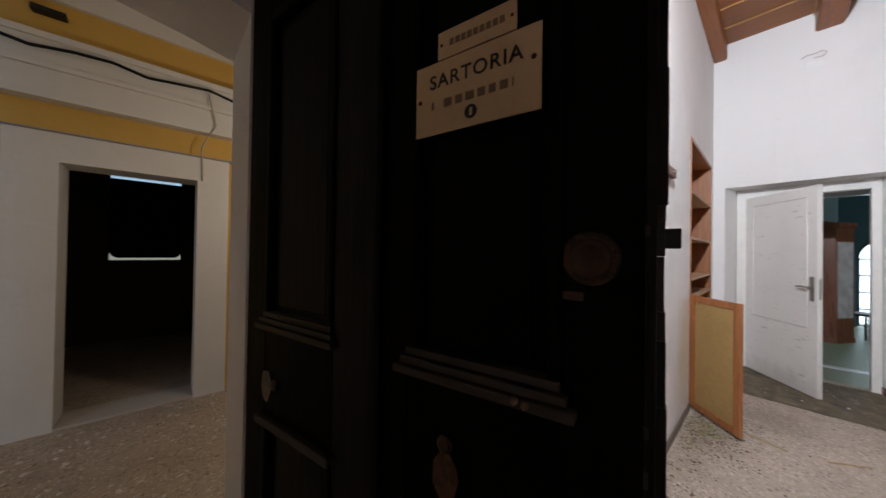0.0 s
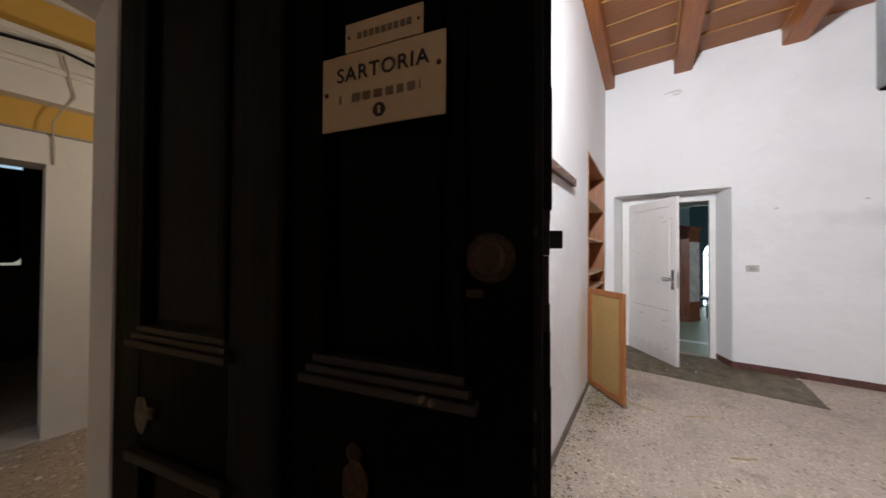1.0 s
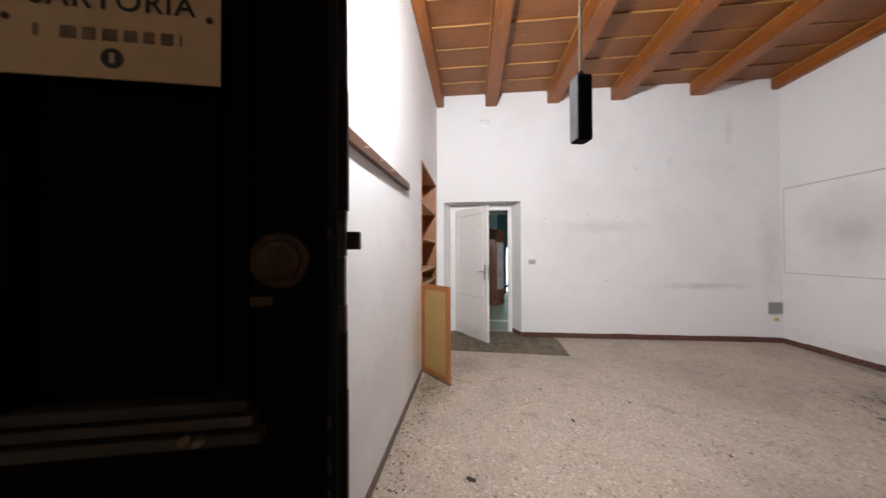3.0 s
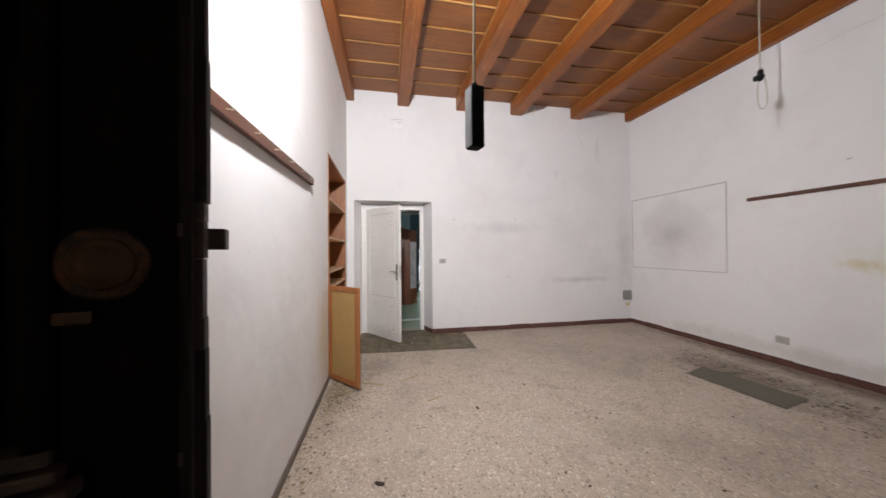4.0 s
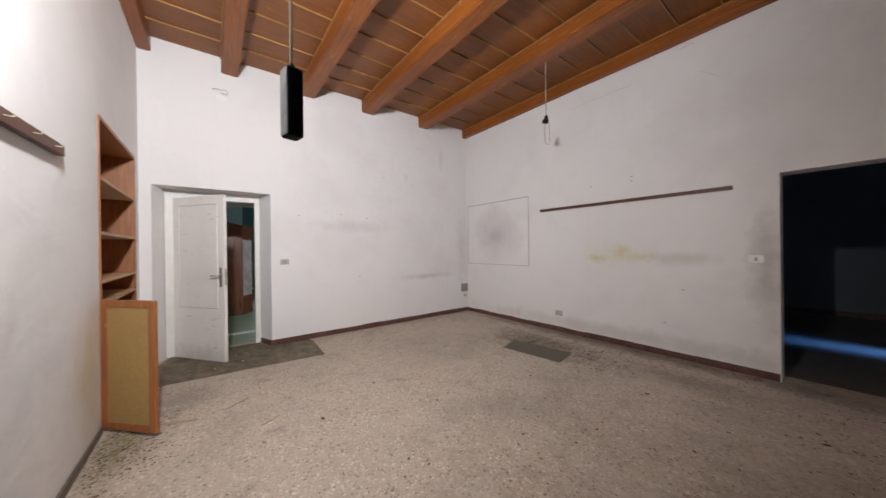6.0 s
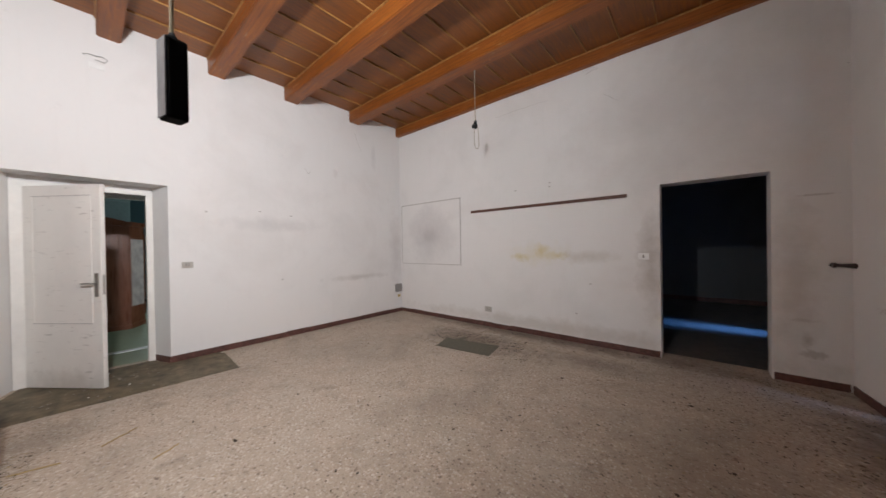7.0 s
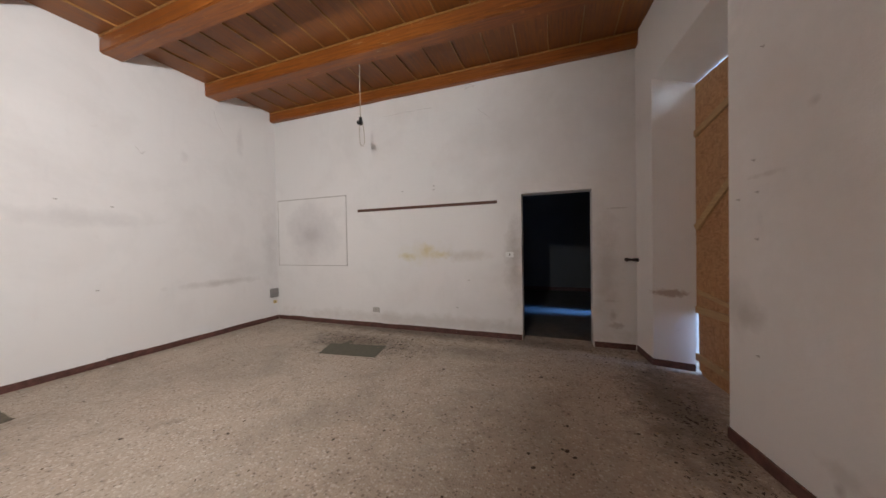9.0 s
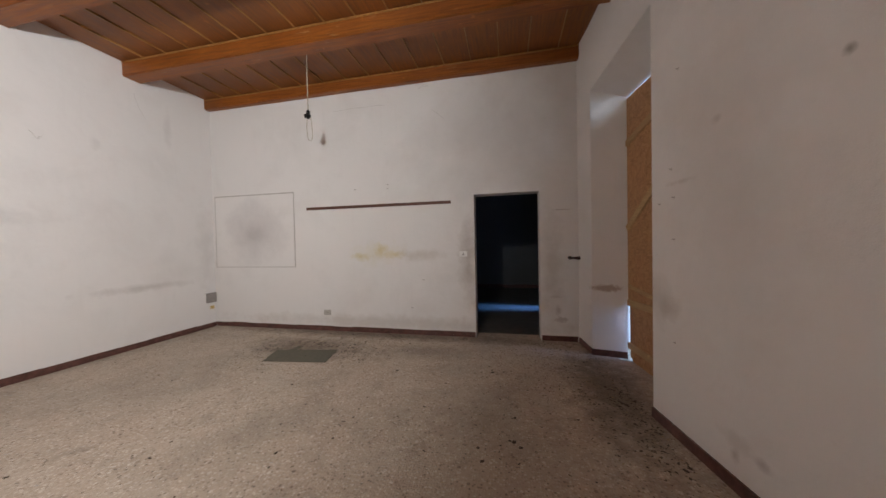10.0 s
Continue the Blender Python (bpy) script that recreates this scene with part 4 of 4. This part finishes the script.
    block("stile", door, ORANGEWOOD, x0, x1, -0.012, 0.014, 0.0, 0.985, bevel=0.003)
for z0, z1 in ((0.0, 0.055), (0.93, 0.985)):
    block("rail", door, ORANGEWOOD, 0.055, W - 0.055, -0.012, 0.013, z0, z1, bevel=0.003)
block("panel", door, HARDBOARD, 0.05, W - 0.05, -0.006, 0.006, 0.05, 0.935)
for z in (0.15, 0.80):
    bm = bmesh.new()
    lathe(bm, [(0.006, 0.0), (0.006, 0.06)], pose(-0.002, 0.012, z), 10)
    part("hinge", bm, BRASS, door)

# ---- rails on the walls ----
rail = thing("peg_rail", pose(2.83, 0, 1.987, 0, -1.65, 0) @ pose(-2.83, 0, -1.985), "brown wooden peg rail with bent nails along the wall", "rail")
bm = bmesh.new()
box(bm, 0.75, 2.83, 2.566, 2.599, 1.925, 1.985, 0.004)
part("board", bm, RAILWOOD, rail)
for k in range(8):
    bm = bmesh.new()
    x = 0.95 + 0.25 * k
    tube(bm, [(x, 2.568, 1.955), (x, 2.545, 1.952), (x + 0.004, 2.538, 1.960)], 0.0024, 6)
    part("nail", bm, TAN, rail)
rail = thing("wall_rail", pose(0, 0, 0), "narrow dark brown wooden rail fixed to the white wall", "rail")
bm = bmesh.new()
box(bm, 0.868, 3.290, -2.599, -2.577, 1.985, 2.028, 0.003)
part("board", bm, RAILWOOD, rail)
for x in (0.93, 1.7, 2.5, 3.2):
    bm = bmesh.new()
    lathe(bm, [(0.006, 0.0), (0.004, 0.003)], pose(x, -2.577, 2.006, -90, 0, 0), 8)
    part("screw", bm, DARKMETAL, rail)

# filled-in hatch on the south wall
bm = bmesh.new()
box(bm, 3.55, 5.14, -2.600, -2.594, 1.06, 2.29, 0.002)
setting("trim_filled_hatch", bm, WHITE, "plastered-over wall hatch with a grey smudge", "wall panel")
hatch = thing("hatch_edge", pose(0, 0, 0), "thin grey edge strips round the filled wall hatch", "trim")
tagged(hatch, kind="structure")
for x0, x1, z0, z1 in ((3.535, 5.15, 2.285, 2.305), (3.535, 5.15, 1.045, 1.057), (3.535, 3.547, 1.057, 2.285), (5.138, 5.15, 1.057, 2.285)):
    block("strip", hatch, LINEGREY, x0, x1, -2.600, -2.591, z0, z1)


# ---- switches, sockets, hooks ----
def wall_plate(name, m, w, h, material, label, category, holes=0, rockers=0):
    """A plate on a wall; local -y is its face."""
    t = thing(name, m, label, category)
    block("plate", t, material, -w / 2, w / 2, -0.012, -0.001, -h / 2, h / 2, bevel=0.003)
    for k in range(rockers):
        x = (k - (rockers - 1) / 2) * 0.024
        block("rocker", t, GREYPLASTIC, x - 0.009, x + 0.009, -0.017, -0.012, -0.018, 0.018, bevel=0.002)
    for k in range(holes):
        bm = bmesh.new()
        lathe(bm, [(0.004, 0.0), (0.004, 0.001)], pose((k - (holes - 1) / 2) * 0.016, -0.0122, 0, 90, 0, 0), 10)
        part("pin_hole", bm, BLACK, t)


wall_plate("light_switch", pose(5.2, 1.055, 1.212, 0, 0, -90), 0.115, 0.078, PLATEGREY, "grey double light switch on the white wall", "switch", rockers=2)
wall_plate("socket", pose(2.963, -2.6, 0.302, 0, 0, 180), 0.125, 0.085, PLATEGREY, "grey wall socket above the skirting", "socket", holes=3)
wall_plate("light_switch", pose(0.697, -2.6, 1.233, 0, 0, 180), 0.115, 0.08, WHITEPLASTIC, "white light switch beside the dark opening", "switch", rockers=1)
jb = thing("junction_box", pose(5.2, -2.50, 0.52, 0, 0, -90), "worn grey square junction box in the room corner", "junction box")
block("cover", jb, GREYPLASTIC, -0.085, 0.085, -0.035, -0.001, -0.085, 0.085, bevel=0.008)
block("lid", jb, GREYPLASTIC, -0.07, 0.07, -0.040, -0.035, -0.07, 0.07, bevel=0.003)
wall_plate("socket", pose(5.2, -2.52, 0.345, 0, 0, -90), 0.07, 0.055, CREAMPLASTIC, "small yellowed telephone socket in the corner", "socket", holes=2)

hook = thing("turned_handle", pose(-0.775, -2.6, 1.163), "dark turned wooden handle fixed sideways to the wall", "handle")
bm = bmesh.new()
lathe(bm, [(0.022, 0.0), (0.022, 0.010), (0.010, 0.014), (0.009, 0.05)], pose(0, 0.001, 0, -90, 0, 0), 16)
part("base", bm, DARKMETAL, hook, smooth=True)
bm = bmesh.new()
lathe(bm, [(0.019, 0.0), (0.020, 0.008), (0.013, 0.014), (0.012, 0.03), (0.018, 0.06), (0.023, 0.10), (0.022, 0.13), (0.015, 0.165), (0.013, 0.18), (0.018, 0.195), (0.014, 0.215), (0.004, 0.222)], pose(0.012, 0.05, 0.0, 0, -92, 0) @ Matrix.Diagonal((1.25, 1.25, 1.9, 1)), 18)
part("grip", bm, HOOKWOOD, hook, smooth=True)

# wire stubs left on the east wall, high up
stub = thing("wire_stub", pose(5.2, 1.80, 3.50), "cut grey wire loop and plate outline high on the wall", "wire")
bm = bmesh.new()
tube(bm, [(-0.003, 0.09, 0.03), (-0.02, 0.05, 0.045), (-0.03, 0.0, 0.035), (-0.025, -0.05, 0.05), (-0.015, -0.09, 0.03), (-0.02, -0.06, -0.01), (-0.02, 0.0, 0.0)], 0.0028, 6)
part("wire", bm, GREYPLASTIC, stub, smooth=True)
block("plate", stub, WHITEPLASTIC, -0.006, -0.001, -0.07, 0.05, -0.09, -0.03)

# ---- hanging things ----
weight = thing("hanging_weight", pose(0.893, 1.770, 1.624, 0, 0, 12), "black box-shaped weight hanging from the ceiling on a cord", "weight")
block("body", weight, MATTEBLACK, -0.0185, 0.0185, -0.017, 0.016, 0.0, 0.146, bevel=0.005)
# added plate: the body's lamp-lit side, put in as a lighter colour
block("lit_face", weight, LITGREY, -0.0165, 0.0165, 0.016, 0.0179, 0.003, 0.143, bevel=0.001, label="grey plate drawing the weight's lit side")
bm = bmesh.new()
lathe(bm, [(0.0077, 0.144), (0.0077, 0.153), (0.004, 0.160)], None, 12)
part("cord_collar", bm, MATTEBLACK, weight)
bm = bmesh.new()
tube(bm, [(0.001 * math.sin(k * 1.3), 0.001 * math.cos(k * 1.7), 0.154 + 0.0920 * k) for k in range(25)], 0.0035, 8)
part("cord", bm, TAN, weight, "pale twisted cord")

pend = thing("pendant_cord", pose(2.475, -1.562, -0.145), "bare lamp cord with a broken holder and dangling wire loop", "lamp cord")
bm = bmesh.new()
tube(bm, [(0, 0, 3.935), (0.003, 0, 3.7), (0, 0.003, 3.4), (0, 0, 3.24)], 0.006, 8)
part("cord", bm, CORD, pend, smooth=True)
bm = bmesh.new()
lathe(bm, [(0.014, 3.245), (0.022, 3.235), (0.024, 3.19), (0.032, 3.18), (0.032, 3.16), (0.018, 3.145), (0.010, 3.135)], None, 16)
box(bm, 0.018, 0.05, -0.018, 0.018, 3.155, 3.20, 0.006)
part("lamp_holder", bm, BLACK, pend, smooth=False)
bm = bmesh.new()
tube(bm, [(0.012, 0, 3.16), (0.018, 0.01, 3.04), (0.012, 0.01, 2.92), (-0.006, 0.01, 2.865), (-0.036, 0.005, 2.855), (-0.052, 0, 2.90), (-0.050, 0, 3.02), (-0.036, 0, 3.14), (-0.012, 0, 3.20)], 0.0042, 8)
part("wire_loop", bm, CORD, pend, smooth=True)

# ---- things on the floor ----
def flat_sheet(name, plan, material, label, category, h=0.004, seed=1):
    r = random.Random(seed)
    pts = []
    for (xa, ya), (xb, yb) in zip(plan, plan[1:] + plan[:1]):
        n = max(2, int(math.hypot(xb - xa, yb - ya) / 0.06))
        pts += [(xa + (xb - xa) * i / n + r.uniform(-0.006, 0.006), ya + (yb - ya) * i / n + r.uniform(-0.006, 0.006)) for i in range(n)]
    bm = bmesh.new()
    prism(bm, pts, 0.001, h)
    return tagged(part(name, bm, material), label, category)


flat_sheet("floor_mat", [(5.48, 2.36), (5.19, 2.45), (4.42, 2.45), (4.32, 0.74), (5.18, 0.70), (5.18, 1.25), (5.48, 1.36)], MAT, "worn dark linoleum mat lying before the white door", "mat")
flat_sheet("floor_sheet", [(3.00, -1.28), (3.12, -1.66), (2.95, -1.68), (2.93, -1.84), (2.87, -1.83), (2.86, -1.70), (2.29, -1.79), (2.20, -1.37)], SHEET, "dark green-grey rectangular sheet lying on the floor", "floor sheet", 0.005, 2)


def crumbs(name, label, count, spots, size, seed, material, high=1.0):
    """Small irregular flakes strewn in clusters."""
    r = random.Random(seed)
    verts, faces = [], []
    for _ in range(count):
        cx, cy, sx, sy = r.choices(spots, [s[4] for s in spots])[0][:4]
        x, y = cx + r.uniform(-sx, sx), cy + r.uniform(-sy, sy)
        s = size * (0.35 + r.random() ** 3 * 1.6)
        a, n, base = r.uniform(0, 6.28), r.choice((4, 5, 6)), len(verts)
        e = r.choice((r.uniform(0.12, 0.35), r.uniform(0.35, 1.0)))
        for k in range(n):
            b = a + 6.2832 * k / n
            px, py = s * math.cos(b - a) * r.uniform(0.7, 1.2), s * e * math.sin(b - a) * r.uniform(0.7, 1.2)
            verts.append((x + px * math.cos(a) - py * math.sin(a), y + px * math.sin(a) + py * math.cos(a), 0.001))
        verts.append((x, y, 0.001 + high * s * r.uniform(0.25, 0.6)))
        faces += [(base + k, base + (k + 1) % n, base + n) for k in range(n)]
    me = bpy.data.meshes.new(name)
    me.from_pydata(verts, [], faces)
    me.materials.append(material)
    tagged(new(name, me), label, "debris", kind="stuff")


ROOM = [(2.2, 0.0, 2.9, 2.5, 6), (2.2, 2.45, 1.5, 0.13, 4), (3.3, 2.35, 0.45, 0.2, 4), (2.6, -2.2, 2.5, 0.35, 3), (2.7, -1.5, 0.8, 0.5, 2), (-0.4, -1.7, 0.6, 0.8, 4), (-0.8, -1.0, 0.25, 1.2, 3)]
crumbs("floor_crumbs", "dry brown crumbs and leaf bits strewn on the floor", 5200, ROOM, 0.0070, 4, CRUMB)
DIRT = [(2.75, -1.95, 0.75, 0.22, 4), (3.2, -1.35, 0.35, 0.35, 2), (2.1, -1.6, 0.35, 0.35, 2), (2.4, -2.45, 2.6, 0.13, 5), (-0.7, -1.5, 0.35, 0.6, 4), (-0.75, -0.6, 0.3, 0.5, 3), (3.0, 2.42, 0.4, 0.12, 1), (1.8, 2.48, 1.0, 0.08, 2), (-0.2, -2.45, 0.6, 0.12, 2)]
crumbs("floor_dirt_clumps", "flat dark dirt clumps trodden onto the floor", 2200, DIRT, 0.0080, 9, CRUMB, 0.4)
AROUND = [(3.3, -1.75, 0.35, 0.4, 3), (2.6, -2.05, 0.6, 0.25, 4), (1.9, -1.9, 0.5, 0.3, 3), (1.3, -2.2, 0.6, 0.25, 2), (3.9, -2.3, 0.7, 0.2, 2), (-0.93, -0.75, 0.10, 0.55, 8), (-0.5, -2.2, 0.5, 0.25, 3), (-0.3, -0.9, 0.7, 0.9, 5), (0.9, -0.9, 1.0, 0.9, 3), (2.0, -1.72, 0.22, 0.22, 4), (3.12, -1.72, 0.28, 0.14, 4), (2.6, -1.96, 0.55, 0.10, 5), (3.3, -1.95, 0.22, 0.2, 3), (2.2, -2.5, 1.7, 0.06, 6)]
crumbs("dead_leaf_bits", "torn dark leaf bits scattered round the floor sheet", 2100, AROUND, 0.011, 21, LITTERDARK, 0.3)
crumbs("chaff_pile", "yellow-green chaff and straw bits heaped by the cupboard door", 620, [(3.38, 2.44, 0.18, 0.12, 3), (3.2, 2.47, 0.3, 0.09, 2), (2.5, 2.52, 0.6, 0.05, 1)], 0.010, 31, CHAFF, 0.6)
crumbs("floor_dust_flakes", "pale plaster flakes scattered on the floor", 700, ROOM[:1], 0.006, 5, WALLMARK)
crumbs("hall_crumbs", "pale plaster crumbs strewn over the hall floor", 2200, [(0.0, 4.7, 1.6, 0.95, 1)], 0.011, 6, HALL_WHITE)
crumbs("doorway_bits", "wood crumbs and dirt on the linoleum mat", 330, [(4.8, 1.8, 0.35, 0.5, 2), (5.1, 1.75, 0.3, 0.3, 1)], 0.010, 7, WALLMARK)
crumbs("mat_dirt", "dark dirt ground into the linoleum mat", 420, [(4.75, 2.1, 0.33, 0.3, 2), (4.8, 1.5, 0.4, 0.7, 1)], 0.013, 11, CRUMB, 0.15)


def dead_leaf(x, y, a, s):
    bm = bmesh.new()
    pts = [(-1, 0, 0.05), (-0.6, 0.35, 0.25), (0, 0.45, 0.3), (0.6, 0.3, 0.45), (1, 0.05, 0.2), (0.5, -0.3, 0.3), (-0.1, -0.4, 0.1), (-0.6, -0.3, 0.2)]
    top = [bm.verts.new((px * s, py * s, pz * s + 0.004)) for px, py, pz in pts]
    low = [bm.verts.new((px * s * 0.8, py * s * 0.8, 0.001)) for px, py, pz in pts]
    mid = bm.verts.new((0, 0, 0.55 * s))
    for k in range(8):
        bm.faces.new((top[k], top[(k + 1) % 8], mid))
        bm.faces.new((low[k], low[(k + 1) % 8], top[(k + 1) % 8], top[k]))
    bm.faces.new(low[::-1])
    bm.transform(pose(x, y, 0, 0, 0, a))
    tagged(part("dead_leaf", bm, LEAFBROWN), "curled dry brown leaf lying on the floor", "leaf", "dead leaves")


for x, y, a, s in ((2.745, 1.208, 20, 0.024), (2.03, 2.03, 70, 0.035), (3.1, 0.6, 50, 0.014), (2.4, 0.3, 10, 0.014), (1.9, 0.9, 130, 0.016), (3.3, 1.35, 160, 0.016), (1.6, 0.1, 80, 0.015), (2.2, -0.8, 30, 0.013)):
    dead_leaf(x, y, a, s)


# ---- nails and plug holes left in the walls ----
def wall_nail(m, long=0.018):
    """A bent nail and its chipped plaster; local -y points into the room."""
    t = thing("wall_nail", m, "small rusty nail in chipped wall plaster", "nail", "wall nails")
    bm = bmesh.new()
    tube(bm, [(0, 0.0, 0), (0.0, -long, 0.002), (0.004, -long - 0.004, 0.005)], 0.002, 6)
    part("nail", bm, GREYPLASTIC, t)
    bm = bmesh.new()
    lathe(bm, [(0.011, 0.0), (0.008, 0.002), (0.003, 0.003)], pose(0, 0, 0, 90, 0, 0) @ Matrix.Diagonal((1.8, 0.8, 1, 1)), 9)
    part("chip", bm, LINEGREY, t)


for y, z in ((0.849, 1.914), (0.199, 1.966), (-0.253, 1.928), (-0.105, 0.916)):
    wall_nail(pose(5.2, y, z, 0, 0, -90))
for x, z in ((1.864, 2.325), (1.868, 2.265), (2.421, 2.278), (1.315, 0.846), (1.506, 0.415)):
    wall_nail(pose(x, -2.6, z, 0, 0, 180), 0.010)
for y, z in ((-0.535, 2.541), (-0.606, 1.882), (-0.580, 1.680), (-0.727, 1.652), (-0.582, 1.389), (-0.577, 0.665)):
    wx, wy = pier(y)
    wall_nail(pose(wx, wy, z, 0, 0, 81.2), 0.010)
for x, z in ((2.03, 2.40),):
    wall_nail(pose(x, 2.6, z, 0, 0, 0), 0.012)


# ---- hairline cracks, pencil scribbles and one painted shadow line on the plaster ----
def crack(name, points, r, label, axis):
    """A wavering thin line on a wall, half sunk in it; axis: the one across the wall."""
    rnd = random.Random(len(label) + len(points))
    pts = []
    for a, b in zip(points, points[1:]):
        for k in range(8):
            p = Vector(a).lerp(Vector(b), k / 8)
            for i in range(3):
                if i != axis:
                    p[i] += rnd.uniform(-0.008, 0.008)
            pts.append(p)
    bm = bmesh.new()
    tube(bm, pts + [Vector(points[-1])], r, 5)
    tagged(part(name, bm, FAINTMARK), label, "crack", kind="structure")


crack("trim_crack_east", [(5.2, -1.469, 3.608), (5.2, -1.53, 3.436), (5.2, -1.615, 3.293)], 0.0035, "grey hairline crack in the white plaster", 0)
crack("trim_chip_east", [(5.2, -0.494, 2.752), (5.2, -0.556, 2.661), (5.2, -0.591, 2.711)], 0.0045, "shallow chipped flake edge in the plaster", 0)
crack("trim_scribble_south", [(1.39, -2.6, 3.784), (1.265, -2.6, 3.805), (1.187, -2.6, 3.76), (1.338, -2.6, 3.74), (1.25, -2.6, 3.77)], 0.003, "grey scribbled loop high on the white wall", 1)
# faint shadow line, drawn as a thin grey strand on the wall
crack("trim_shadow_line_south", [(2.763, -2.6, 3.549), (2.269, -2.6, 3.564), (1.888, -2.6, 3.556)], 0.003, "faint grey line across the white wall", 1)
crack("trim_crack_south_b", [(1.125, -2.6, 3.391), (0.955, -2.6, 3.248)], 0.003, "faint grey crack in the white wall", 1)


# ---- straws and plaster bits on the floor ----
def straw(x0, y0, x1, y1, seed):
    r = random.Random(seed)
    pts = [(x0 + (x1 - x0) * k / 6 + r.uniform(-0.006, 0.006), y0 + (y1 - y0) * k / 6 + r.uniform(-0.006, 0.006), 0.005) for k in range(7)]
    bm = bmesh.new()
    tube(bm, pts, 0.0042, 6)
    tagged(part("straw", bm, STRAW), "dry yellow straw lying on the dusty floor", "straw", "straws")


straw(3.424, 1.836, 3.545, 1.660, 1)
straw(3.447, 2.224, 3.380, 2.020, 2)
straw(2.95, 1.62, 3.02, 1.48, 3)


def plaster_bit(x, y, s, seed):
    r = random.Random(seed)
    bm = bmesh.new()
    bmesh.ops.create_icosphere(bm, subdivisions=1, radius=s)
    for v in bm.verts:
        v.co = Vector((v.co.x * r.uniform(0.7, 1.3), v.co.y * r.uniform(0.6, 1.0), v.co.z * 0.4 + s * 0.38))
    bm.transform(pose(x, y, 0.001, 0, 0, r.uniform(0, 180)))
    tagged(part("plaster_bit", bm, DOORWHITE), "small broken white plaster bit on the floor", "plaster bit", "plaster bits")


for k, (x, y, s) in enumerate(((5.12, 0.72, 0.016), (5.05, -0.15, 0.017), (4.98, -0.75, 0.012), (4.82, -1.5, 0.012), (5.3, 1.75, 0.014), (4.72, 1.62, 0.012), (4.62, 1.9, 0.011))):
    plaster_bit(x, y, s, k)
